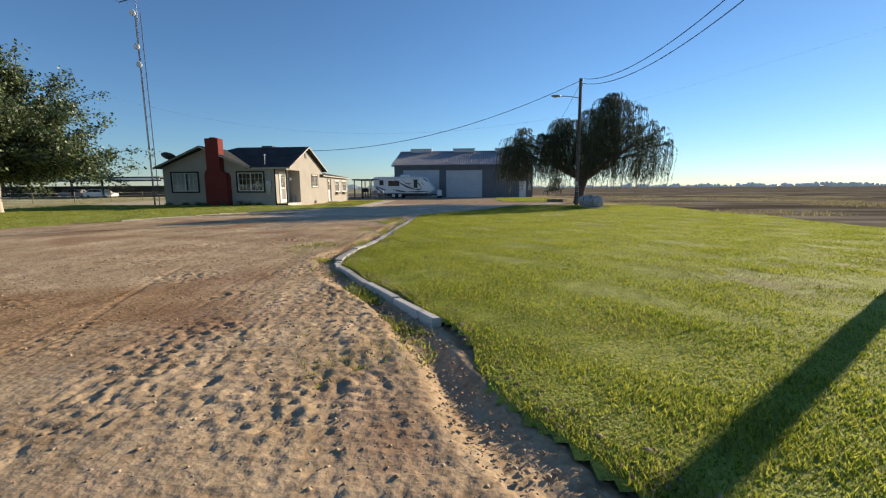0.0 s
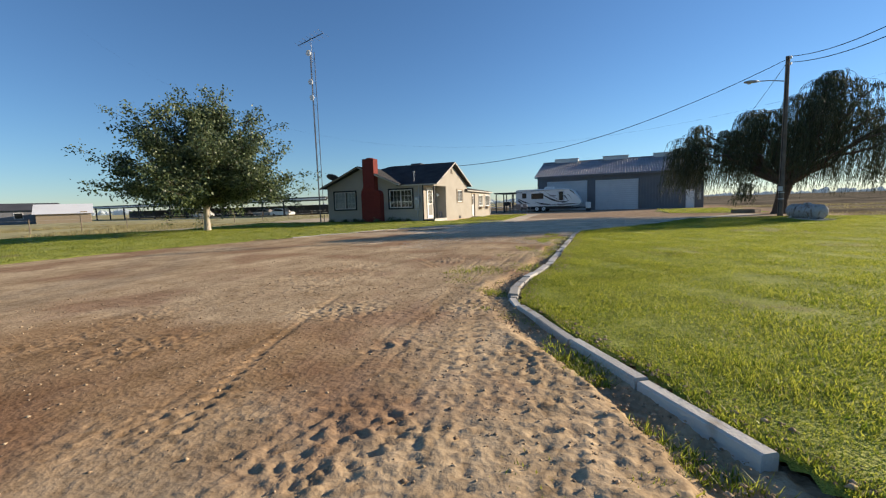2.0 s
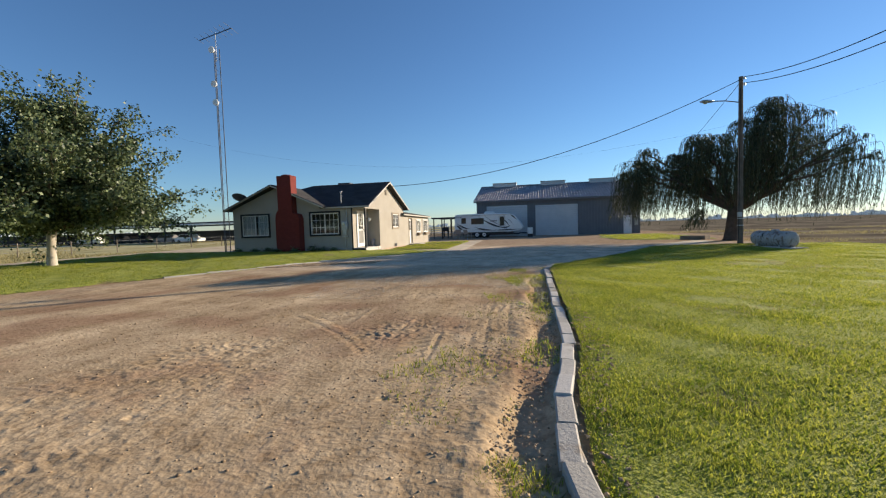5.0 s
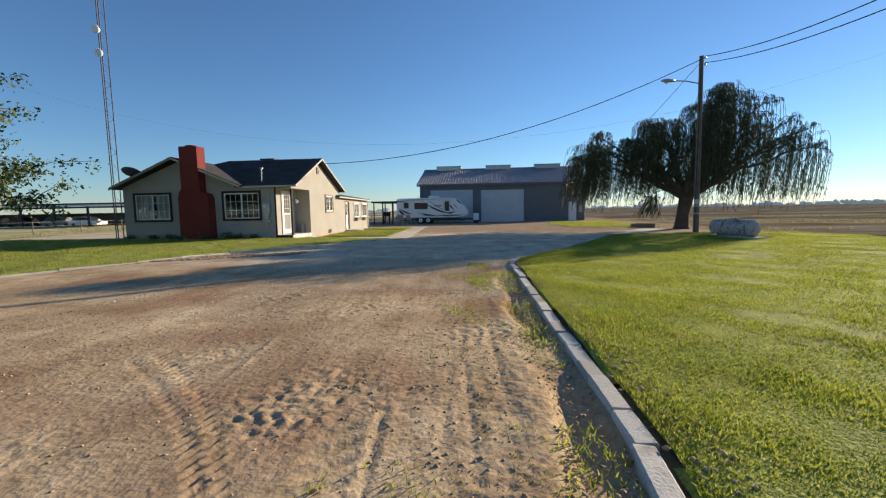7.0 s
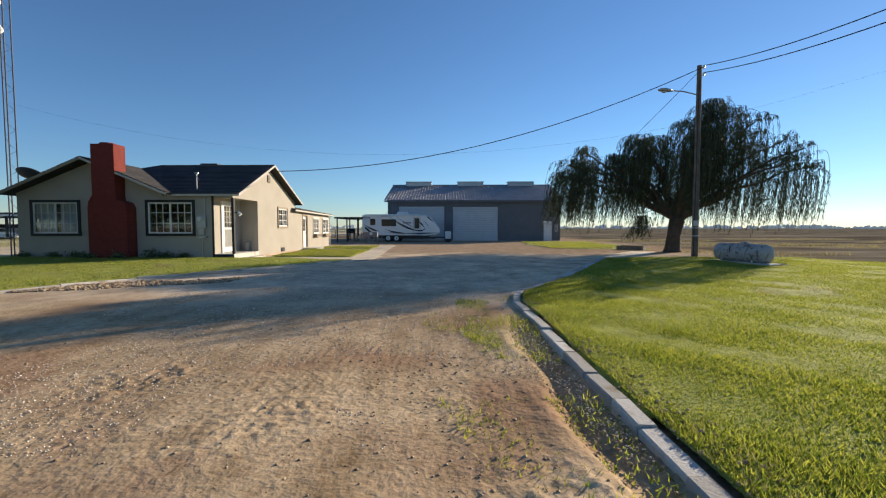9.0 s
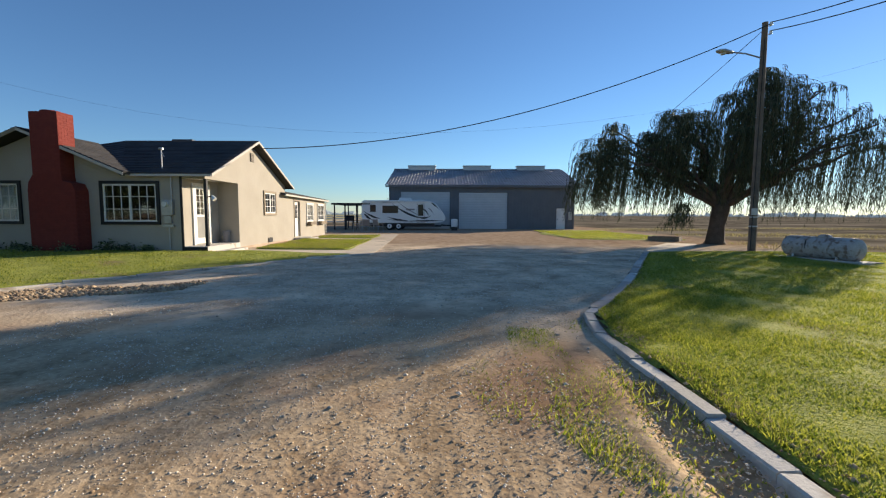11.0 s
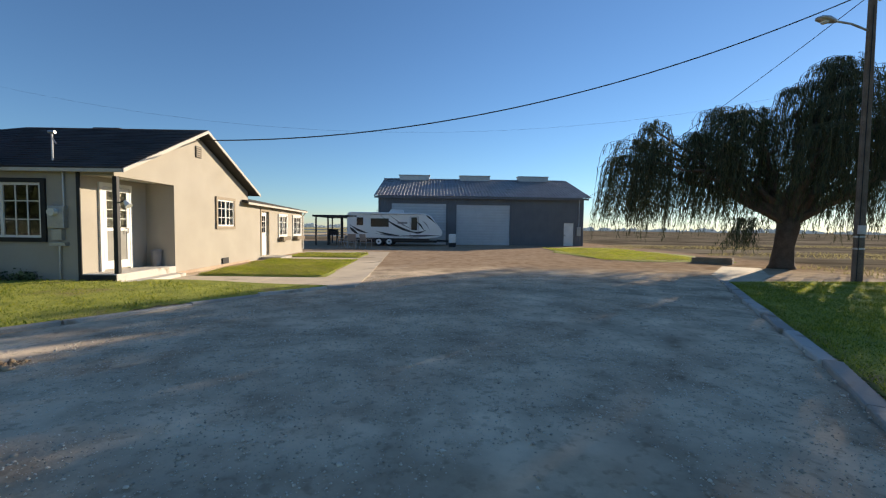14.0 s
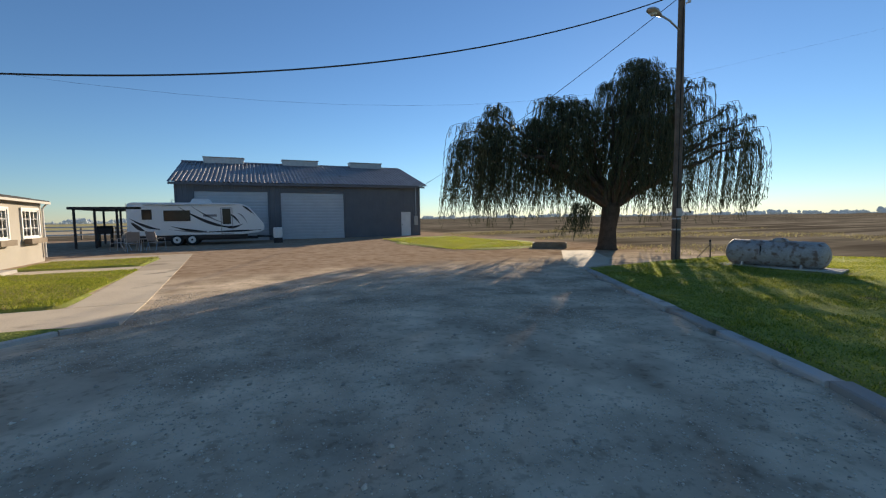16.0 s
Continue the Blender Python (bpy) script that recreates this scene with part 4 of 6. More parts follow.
part("box_low_shelf", Shape().box(-13.2, HY0 - 0.12, 1.02, -12.84, HY0 - 0.002, 1.1), GALV, meter)
part("conduit", Shape().tube([(-12.9, HY0 - 0.05, 1.92), (-12.9, HY0 - 0.05, 2.72)], 0.022, 8), GALV, meter)
part("conduit", Shape().tube([(-13.02, HY0 - 0.05, 1.02), (-13.02, HY0 - 0.05, 0.08)], 0.022, 8), GALV, meter)
mast = part("service_mast", Shape().tube([(-13.35, 28.35, 2.9), (-13.35, 28.35, 3.62)], 0.022, 8).tube([(-13.35, 28.35, 3.5), (-13.22, 28.3, 3.35)], 0.014, 6).tube([(-13.42, 28.35, 3.62), (-13.28, 28.35, 3.62)], 0.04, 8), GALV, house, "thin galvanised roof pipe")
part("roof_vent", Shape().box(-15.4, RIDGE_Y + 0.55, RIDGE_Z - 0.5, -14.55, RIDGE_Y + 1.15, RIDGE_Z + 0.16), DARK_METAL, house, "low dark roof vent", bevel=0.02)
part("plumbing_vent", Shape().tube([(-19.6, 30.4, 3.2), (-19.6, 30.4, 3.75)], 0.04, 8), GALV, house)
lampb = part("wall_lamp", Shape().tube([(HX1 - 0.02, HY0 + 0.12, 2.02), (HX1 + 0.12, HY0 + 0.1, 2.05), (HX1 + 0.2, HY0 + 0.1, 2.0)], 0.018, 6), DARK_METAL, house, "porch floodlight")
part("shade", Shape().tube([(HX1 + 0.16, HY0 + 0.1, 2.06), (HX1 + 0.26, HY0 + 0.08, 1.94)], [0.04, 0.08], 10), PLASTIC_WHITE, lampb)
dish = thing("satellite_dish", (-20.25, 28.4, 3.05), "round grey satellite dish on the roof edge", "satellite dish")
s = Shape()
rings, seg = 5, 20
dm = look((-20.15, 28.35, 3.52), (-20.15, 28.92, 4.34))
vs = []
for i in range(rings + 1):
    rr = 0.5 * i / rings
    for a in range(seg):
        t = 2 * math.pi * a / seg
        vs.append(dm @ Vector((rr * math.cos(t), rr * math.sin(t) * 0.85, -0.35 * rr * rr * 1.2)))
s.add(vs, [(i * seg + a, i * seg + (a + 1) % seg, (i + 1) * seg + (a + 1) % seg, (i + 1) * seg + a) for i in range(rings) for a in range(seg)])
bowl = part("bowl", s, DISH_GREY, dish, shade=True)
so = bowl.modifiers.new("thick", "SOLIDIFY")
so.thickness = 0.015
part("mount_pole", Shape().tube([(-20.15, 28.4, 2.95), (-20.15, 28.36, 3.4), (-20.15, 28.33, 3.5)], 0.025, 8), DARK_METAL, dish)
part("feed_arm", Shape().tube([(-20.15, 28.55, 3.3), (-20.15, 28.75, 3.6)], 0.015, 6), DARK_METAL, dish)
can = thing("porch_bin", (-12.25, 30.2, 0.38), "grey plastic bin standing on the porch", "bin")
part("body", Shape().tube([(-12.25, 30.2, 0.38), (-12.25, 30.2, 0.78)], [0.11, 0.14], 14), RV_GREY, can)
part("lid", Shape().tube([(-12.25, 30.2, 0.78), (-12.25, 30.2, 0.82), (-12.25, 30.2, 0.84)], [0.15, 0.14, 0.06], 14), RV_GREY, can)

# ---- barn ----
BX0, BX1, BY0, BY1, BZ = -9.3, 8.0, 53.83, 67.2, 4.15
B_RY, B_RZ, BG = 60.5, 6.32, 0.1
barn = thing("barn", (0, 60, BG), "large slate-grey metal barn with roll-up doors and corrugated roof", "barn")
DOORS = [(-8.2, -3.62, -1, 3.58), (-2.76, 1.77, -1, 3.52), (6.36, 7.22, -1, 2.1)]


def ribs(lo, hi, z0, z1, pitch, depth):
    """Upright ribs proud of the front wall, each a part."""
    u = lo
    while u < hi - 0.04:
        part("rib", Shape().prism([(u, BY0 - 0.002), (u + 0.02, BY0 - depth), (u + 0.05, BY0 - depth), (u + 0.07, BY0 - 0.002)], "z", z0, z1), SIDING, barn)
        u += pitch


part("wall", wall_shape("y", BY0, 0.12, BX0, BX1, BG - 0.2, BZ, DOORS), SIDING, barn)
part("wall", wall_shape("x", BX0, 0.12, BY0 + 0.12, BY1 - 0.12, BG - 0.2, BZ, []), SIDING, barn)
part("wall", wall_shape("x", BX1 - 0.12, 0.12, BY0 + 0.12, BY1 - 0.12, BG - 0.2, BZ, []), SIDING, barn)
part("wall", wall_shape("y", BY1 - 0.12, 0.12, BX0, BX1, BG - 0.2, BZ, []), SIDING, barn)
for x0, x1 in ((BX0, BX0 + 0.12), (BX1 - 0.12, BX1)):
    part("gable", Shape().prism([(BY0, BZ), (BY1, BZ), (B_RY, B_RZ - 0.05)], "x", x0, x1), SIDING, barn)
for lo, hi, z0 in ((BX0 + 0.1, -8.35, BG), (-8.2, -3.6, 3.75), (-3.5, -2.85, BG), (-2.76, 1.8, 3.7), (1.9, 6.2, BG), (6.3, 7.3, 2.25), (7.35, BX1 - 0.05, BG)):
    ribs(lo, hi, z0, BZ, 0.3, 0.016)
part("corner_trim", Shape().box(BX0 - 0.02, BY0 - 0.04, BG, BX0 + 0.09, BY0 - 0.003, BZ), SIDING, barn)
part("corner_trim", Shape().box(BX1 - 0.09, BY0 - 0.04, BG, BX1 + 0.02, BY0 - 0.003, BZ), SIDING, barn)
for lo, hi, _, top in DOORS[:2]:
    d = part("roll_door", Shape().box(lo + 0.01, BY0 + 0.05, BG - 0.02, hi - 0.01, BY0 + 0.09, top - 0.01), DOOR_GREY, barn, "pale grey closed roll-up door")
    z = BG
    while z < top - 0.2:
        part("slat", Shape().prism([(BY0 + 0.05, z + 0.01), (BY0 + 0.033, z + 0.04), (BY0 + 0.033, z + 0.19), (BY0 + 0.05, z + 0.215)], "x", lo + 0.02, hi - 0.02), DOOR_GREY, d)
        z += 0.225
    part("door_trim", wall_shape("y", BY0 - 0.035, 0.032, lo - 0.1, hi + 0.1, BG, top + 0.1, [(lo, hi, BG - 1, top)]), SIDING, barn)
d = part("door", Shape().box(6.38, BY0 + 0.02, BG, 7.2, BY0 + 0.07, 2.08), PLASTIC_WHITE, barn, "white metal side door")
part("handle", Shape().tube([(6.48, BY0 + 0.02, 1.05), (6.48, BY0 - 0.04, 1.05)], 0.03, 8), DARK_METAL, d)
part("door_trim", wall_shape("y", BY0 - 0.03, 0.028, 6.3, 7.28, BG, 2.16, [(6.37, 7.21, BG - 1, 2.09)]), SIDING, barn)
part("utility_box", Shape().box(7.45, BY0 - 0.16, 1.0, 7.78, BY0 - 0.035, 1.75), GALV, barn, "grey utility box", bevel=0.01)
part("conduit", Shape().tube([(7.62, BY0 - 0.08, 1.75), (7.62, BY0 - 0.08, 4.1)], 0.03, 8), GALV, barn)


def corrugated(x0, x1, y0, z0, y1, z1, pitch):
    """A roof slope of trapezoid sheet from the eave line (y0, z0) to the ridge (y1, z1)."""
    s = Shape()
    prof = []
    x = x0
    while x < x1 - 1e-6:
        prof += [(x, 0.0), (x + pitch * 0.52, 0.0), (x + pitch * 0.62, 0.06), (x + pitch * 0.9, 0.06)]
        x += pitch
    prof.append((x, 0.0))
    sl = math.hypot(y1 - y0, z1 - z0)
    ny, nz = -(z1 - z0) / sl, abs(y1 - y0) / sl
    if y1 < y0:
        ny = -ny * -1
    vs = []
    for y, z in ((y0, z0), (y1, z1)):
        vs += [(px, y + ny * pz * (1 if y1 > y0 else -1), z + nz * pz) for px, pz in prof]
    n = len(prof)
    s.add(vs, [(i, i + 1, n + i + 1, n + i) for i in range(n - 1)])
    return s


roof = part("roof", corrugated(BX0 - 0.35, BX1 + 0.35, BY0 - 0.4, BZ + 0.02, B_RY, B_RZ, 0.28), ROOF_METAL, barn, "weathered grey corrugated roof sheet")
so = roof.modifiers.new("thick", "SOLIDIFY")
so.thickness, so.offset = 0.02, 0
roof = part("roof", corrugated(BX0 - 0.35, BX1 + 0.35, BY1 + 0.4, BZ + 0.02, B_RY, B_RZ, 0.28), ROOF_METAL, barn)
so = roof.modifiers.new("thick", "SOLIDIFY")
so.thickness, so.offset = 0.02, 0
part("fascia", Shape().box(BX0 - 0.3, BY0 - 0.41, BZ - 0.16, BX1 + 0.3, BY0 - 0.36, BZ), SIDING, barn)
part("ridge_cap", Shape().prism([(B_RY - 0.35, B_RZ - 0.02), (B_RY, B_RZ + 0.12), (B_RY + 0.35, B_RZ - 0.02), (B_RY, B_RZ + 0.08)], "x", BX0 - 0.36, BX1 + 0.36), ROOF_METAL, barn)
for x0 in (-8.1, -2.15, 3.65):
    v = part("ridge_vent", Shape().box(x0, B_RY - 0.45, B_RZ - 0.1, x0 + 2.95, B_RY + 0.45, B_RZ + 0.36), GALV, barn, "boxy galvanised ridge vent")
    part("vent_cap", Shape().box(x0 - 0.06, B_RY - 0.55, B_RZ + 0.36, x0 + 3.01, B_RY + 0.55, B_RZ + 0.42), GALV, v, bevel=0.01)

# ---- utility poles and wires ----
POLE = Vector((7.85, 30.45, 0.05))
POLE2 = Vector((8.09, 7.79, 0.0))


def utility_pole(at, top, label, lamp):
    e = thing("utility_pole", at, label, "pole", "power poles")
    part("shaft", Shape().tube([at - Vector((0, 0, 0.1)), at + Vector((-0.01, 0, top * 0.5)), at + Vector((-0.03, 0, top))], [0.135, 0.118, 0.095], 14), POLE_WOOD, e, shade=False)
    for z in (top - 0.12, top - 0.42):
        part("insulator", Shape().tube([at + Vector((0.05, -0.1, z - 0.05)), at + Vector((0.05, -0.2, z - 0.05)), at + Vector((0.05, -0.2, z + 0.06))], [0.02, 0.05, 0.045], 8), PLASTIC_WHITE, e)
    for z in (1.35, 1.0):
        part("metal_band", Shape().tube([at + Vector((0.0, 0, z)), at + Vector((0.0, 0, z + 0.05))], 0.136, 14), GALV, e)
    part("ground_wire", Shape().tube([at + Vector((-0.12, -0.1, 0.05)), at + Vector((-0.08, -0.1, top - 0.6))], 0.012, 5), WIRE, e)
    if lamp:
        z = top - 1.3
        arm = part("lamp_arm", Shape().tube([at + Vector((-0.1, 0, z + 0.04)), at + Vector((-0.8, -0.2, z + 0.12)), at + Vector((-1.5, -0.36, z + 0.12))], 0.028, 8), GALV, e)
        c = at + Vector((-1.68, -0.4, z + 0.1))
        s = Shape()
        ux = Vector((-0.97, -0.23, 0))
        uy = Vector((0.23, -0.97, 0))
        prof = [(-0.34, 0.05, 0.045), (-0.16, 0.10, 0.07), (0.06, 0.15, 0.085), (0.26, 0.14, 0.06), (0.36, 0.06, 0.025)]
        ring = [(math.cos(a * 0.5236), math.sin(a * 0.5236)) for a in range(12)]
        s.add([c + ux * u + uy * (w * p) + Vector((0, 0, 0.02 + t * q)) for u, w, t in prof for p, q in ring],
              [(i * 12 + a, i * 12 + (a + 1) % 12, i * 12 + 12 + (a + 1) % 12, i * 12 + 12 + a) for i in range(4) for a in range(12)] + [tuple(range(12)), tuple(48 + a for a in range(12))])
        part("lamp_head", s, GALV, arm, "flat grey street lamp head", shade=True)
        part("lens", Shape().tube([c + Vector((-0.1, -0.03, -0.05)), c + Vector((-0.1, -0.03, -0.1))], [0.1, 0.07], 12), LAMP_GLASS, arm)
        part("junction_box", Shape().box(at.x - 0.2, at.y - 0.2, 1.5, at.x + 0.0, at.y - 0.13, 1.75), GALV, e)
    return e


utility_pole(POLE, 8.5, "weathered wooden power pole with a street lamp arm", True)
utility_pole(POLE2, 7.8, "weathered wooden power pole", False)


def cable(name, a, b, sag, radius, label):
    a, b = Vector(a), Vector(b)
    pts = [a.lerp(b, t) - Vector((0, 0, sag * 4 * t * (1 - t))) for t in [i / 48 for i in range(49)]]
    return tagged(part(name, Shape().tube(pts, radius, 6), WIRE, None), label, "cable")


top = POLE + Vector((0.05, 0, 8.38))
cable("overhead_cable", top + Vector((0, -0.2, 0)), (HX1 + 0.04, 31.55, 4.12), 1.12, 0.017, "thick black service cable sagging to the house gable")
cable("overhead_cable", top + Vector((0, 0.1, -0.05)), (BX1 - 0.2, BY0 - 0.1, 4.0), 0.35, 0.012, "black cable running down to the barn")
top2 = POLE2 + Vector((0.05, 0, 7.65))
cable("overhead_cable", top + Vector((0, -0.2, 0.05)), top2 + Vector((0, -0.2, 0.05)), 1.35, 0.016, "black power line between two poles")
cable("overhead_cable", top + Vector((0, -0.2, -0.25)), top2 + Vector((0.25, -0.2, -0.25)), 1.35, 0.016, "black power line between two poles")

line = [(x, 40.0, 6.35 + 0.0052 * (min(x, 22) + 7) ** 2 + 0.28 * max(0, x - 22)) for x in range(-70, 62, 3)]
tagged(part("overhead_cable", Shape().tube(line, 0.0035, 5), WIRE, None), "thin black telephone line crossing the yard", "cable")

# ---- antenna tower ----
TX, TY = -22.9, 30.3
tower = thing("antenna_tower", (TX, TY, 0.1), "tall thin triangular lattice antenna mast", "antenna mast")
TT = 13.65
corner = [(0.2 * math.cos(a), 0.2 * math.sin(a)) for a in (0.5, 2.6, 4.7)]
for cx, cy in corner:
    part("leg", Shape().tube([(TX + cx, TY + cy, 0.0), (TX + cx, TY + cy, TT)], 0.026, 6), DISH_GREY, tower)
for k in range(46):
    z = 0.4 + k * 0.3
    p, q = corner[k % 3], corner[(k + 1) % 3]
    part("brace", Shape().tube([(TX + p[0], TY + p[1], z), (TX + q[0], TY + q[1], z + 0.3)], 0.008, 4), DISH_GREY, tower)
part("mast", Shape().tube([(TX, TY, TT - 0.8), (TX, TY, TT + 1.1)], 0.025, 6), GALV, tower)
boom = part("yagi_boom", Shape().tube([(TX - 1.0, TY - 0.3, TT + 0.55), (TX + 1.0, TY + 0.3, TT + 1.35)], 0.03, 6), DARK_METAL, tower)
for k in range(7):
    f = -1 + k / 3
    part("element", Shape().tube([(TX + f + 0.1, TY + 0.3 * f - 0.5 - 0.05 * k, TT + 0.95 + 0.4 * f), (TX + f - 0.1, TY + 0.3 * f + 0.5 + 0.05 * k, TT + 0.95 + 0.4 * f)], 0.01, 4), DARK_METAL, boom)
for dx, z in ((0.0, TT - 0.2), (0.05, TT - 2.4), (0.1, TT - 3.6)):
    part("radio_unit", Shape().tube([(TX + dx, TY - 0.25, z), (TX + dx, TY - 0.42, z), (TX + dx, TY - 0.46, z)], [0.12, 0.22, 0.2], 12), PLASTIC_WHITE, tower, "small white radio dish")

# ---- travel trailer ----
RX0, RX1, RY0, RY1 = -11.1, -4.0, 49.9, 52.3
RG = 0.14
rv = thing("travel_trailer", (-7.5, 51.1, RG), "white travel trailer with black swoosh graphics, parked by the barn", "trailer")
prof = [(RX0, 0.75), (RX0, 2.5), (RX0 + 0.06, 2.6), (RX0 + 0.25, 2.66), (-6.0, 2.66), (-5.3, 2.6), (-4.85, 2.4), (-4.4, 1.85), (-4.05, 1.35), (-4.0, 1.15), (-4.05, 0.95), (-4.35, 0.8), (-5.2, 0.72)]
body = part("body", Shape().prism(prof, "y", RY0, RY1), RV_WHITE, rv, bevel=0.05)
part("skirt", Shape().box(RX0 + 0.1, RY0 + 0.06, 0.52, -5.0, RY1 - 0.06, 0.76), RV_BLACK, rv)
part("chassis", Shape().box(RX0 + 0.2, RY0 + 0.3, 0.42, -4.4, RY0 + 0.42, 0.54).box(RX0 + 0.2, RY1 - 0.42, 0.42, -4.4, RY1 - 0.3, 0.54), DARK_METAL, rv)
part("hitch", Shape().tube([(-4.4, RY0 + 0.4, 0.55), (-3.2, 51.1, 0.5)], 0.05, 6).tube([(-4.4, RY1 - 0.4, 0.55), (-3.2, 51.1, 0.5)], 0.05, 6).tube([(-3.35, 51.1, 0.1), (-3.35, 51.1, 0.95)], 0.035, 8), DARK_METAL, rv)
for x in (-8.75, -7.98):
    for y0, y1 in ((RY0 + 0.02, RY0 + 0.22), (RY1 - 0.22, RY1 - 0.02)):
        w = part("wheel", Shape().tube([(x, y0, RG + 0.33), (x, y0 + 0.03, RG + 0.33), (x, y1 - 0.03, RG + 0.33), (x, y1, RG + 0.33)], [0.29, 0.33, 0.33, 0.29], 22), RUBBER, rv)
        yo = y0 - 0.012 if y0 < 51 else y1
        part("rim", Shape().tube([(x, yo, RG + 0.33), (x, yo + 0.012, RG + 0.33)], 0.2, 16), PLASTIC_WHITE, w)
        part("hub", Shape().tube([(x, yo - 0.02, RG + 0.33), (x, yo + 0.02, RG + 0.33)], 0.06, 10), DARK_METAL, w)
YF = RY0 - 0.052


def decal(pts, mat, name="graphic"):
    """A thin vinyl shape laid on the trailer's side, outlined by a bowed band."""
    s = Shape().prism(pts, "y", YF + 0.044, YF + 0.05)
    return part(name, s, mat, body)


def swoosh(x0, z0, x1, z1, bow, w0, w1, mat):
    n, up, lo = 14, [], []
    for i in range(n + 1):
        t = i / n
        x, z = x0 + (x1 - x0) * t, z0 + (z1 - z0) * t + bow * 4 * t * (1 - t)
        w = (w0 + (w1 - w0) * t) * 1.6
        w *= math.sin(math.pi * min(1, t * 1.1 + 0.02)) * 0.8 + 0.2
        up.append((x, z + w / 2))
        lo.append((x, z - w / 2))
    s = Shape()
    for i in range(n):
        s.prism([lo[i], lo[i + 1], up[i + 1], up[i]], "y", YF + 0.044, YF + 0.05)
    part("graphic", s, mat, body)


swoosh(-10.95, 1.75, -9.55, 1.12, -0.12, 0.05, 0.16, RV_BLACK)
swoosh(-10.9, 1.5, -10.2, 1.0, -0.05, 0.2, 0.1, RV_BLACK)
swoosh(-9.0, 1.28, -7.2, 0.95, -0.08, 0.03, 0.15, RV_BLACK)
swoosh(-9.1, 1.1, -6.8, 0.88, -0.05, 0.02, 0.08, RV_GREY)
swoosh(-8.6, 2.42, -5.9, 1.15, -0.22, 0.04, 0.2, RV_BLACK)
swoosh(-8.0, 2.5, -6.2, 1.4, -0.1, 0.03, 0.09, RV_GREY)
swoosh(-9.4, 2.45, -7.4, 2.5, 0.05, 0.03, 0.06, RV_GREY)
swoosh(-6.4, 1.3, -5.25, 1.35, -0.16, 0.05, 0.14, RV_BLACK)
swoosh(-5.95, 1.95, -5.35, 1.3, 0.12, 0.06, 0.16, RV_BLACK)
swoosh(-5.5, 2.0, -4.95, 1.35, 0.15, 0.04, 0.1, RV_GREY)
swoosh(-7.1, 0.92, -4.2, 0.98, -0.02, 0.05, 0.1, RV_BLACK)
swoosh(-5.2, 2.45, -4.5, 1.85, 0.05, 0.12, 0.05, RV_BLACK)
decal([(-7.35, 1.82), (-6.62, 1.82), (-6.62, 1.95), (-7.35, 1.95)], RV_GREY)
for a, b, c, d in ((-10.35, -9.95, 1.72, 2.22), (-9.3, -8.05, 1.62, 2.16), (-6.28, -5.92, 1.4, 2.26)):
    w = part("window", wall_shape("y", YF + 0.02, 0.03, a - 0.04, b + 0.04, c - 0.04, d + 0.04, [(a, b, c, d)]), RV_BLACK, body, "dark-framed trailer window")
    part("pane", Shape().box(a, YF + 0.03, c, b, YF + 0.045, d), DARK_GLASS, w)
part("door", wall_shape("y", YF + 0.035, 0.014, -6.42, -5.78, 0.78, 2.36, [(-6.39, -5.81, 0.81, 2.33)]), RV_GREY, body, "outline of the trailer entry door")
part("air_conditioner", Shape().prism([(-8.1, 2.66), (-6.95, 2.66), (-7.05, 2.9), (-7.95, 2.93)], "y", 50.7, 51.5), PLASTIC_WHITE, rv, bevel=0.04)
part("awning", Shape().tube([(-10.3, YF - 0.02, 2.56), (-5.6, YF - 0.02, 2.56)], 0.055, 10), PLASTIC_WHITE, rv)
part("roof_antenna", Shape().tube([(-9.1, 51.1, 2.66), (-9.1, 51.1, 2.85), (-8.95, 51.1, 2.85)], 0.02, 6), GALV, rv)
part("ladder", Shape().tube([(RX0 - 0.06, RY0 + 0.3, 0.8), (RX0 - 0.06, RY0 + 0.3, 2.6)], 0.015, 6).tube([(RX0 - 0.06, RY0 + 0.65, 0.8), (RX0 - 0.06, RY0 + 0.65, 2.6)], 0.015, 6), GALV, rv)

drum = thing("plastic_drum", (-3.25, 49.6, 0.14), "white plastic drum on a low stand", "drum")
part("body", Shape().tube([(-3.25, 49.6, 0.45), (-3.25, 49.6, 0.5), (-3.25, 49.6, 1.05), (-3.25, 49.6, 1.1)], [0.24, 0.27, 0.27, 0.22], 16), PLASTIC_WHITE, drum)
part("stand", Shape().box(-3.5, 49.35, 0.12, -3.0, 49.85, 0.45), DARK_METAL, drum)

# ---- carport behind the trailer ----
cp = thing("carport", (-12.4, 52, 0.14), "open dark metal carport with slim posts", "carport")
for x in (-13.5, -12.6, -11.6):
    for y in (50.2, 55.2):
        part("post", Shape().box(x - 0.05, y - 0.05, 0.05, x + 0.05, y + 0.05, 2.28), DARK_METAL, cp)
part("canopy", Shape().box(-13.7, 49.9, 2.28, -10.4, 55.6, 2.42), DARK_METAL, cp, bevel=0.01)
gr = thing("barbecue_grill", (-12.45, 51.2, 0.14), "dark covered barbecue grill under the carport", "grill")
part("body", Shape().box(-12.8, 51.0, 0.9, -12.1, 51.5, 1.15), DARK_METAL, gr, bevel=0.03)
part("lid", Shape().tube([(-12.8, 51.25, 1.15), (-12.1, 51.25, 1.15)], 0.22, 12), DARK_METAL, gr)
for x in (-12.75, -12.15):
    part("leg", Shape().box(x - 0.03, 51.05, 0.12, x + 0.03, 51.45, 0.9), DARK_METAL, gr)

# ---- garden chairs and table before the trailer ----


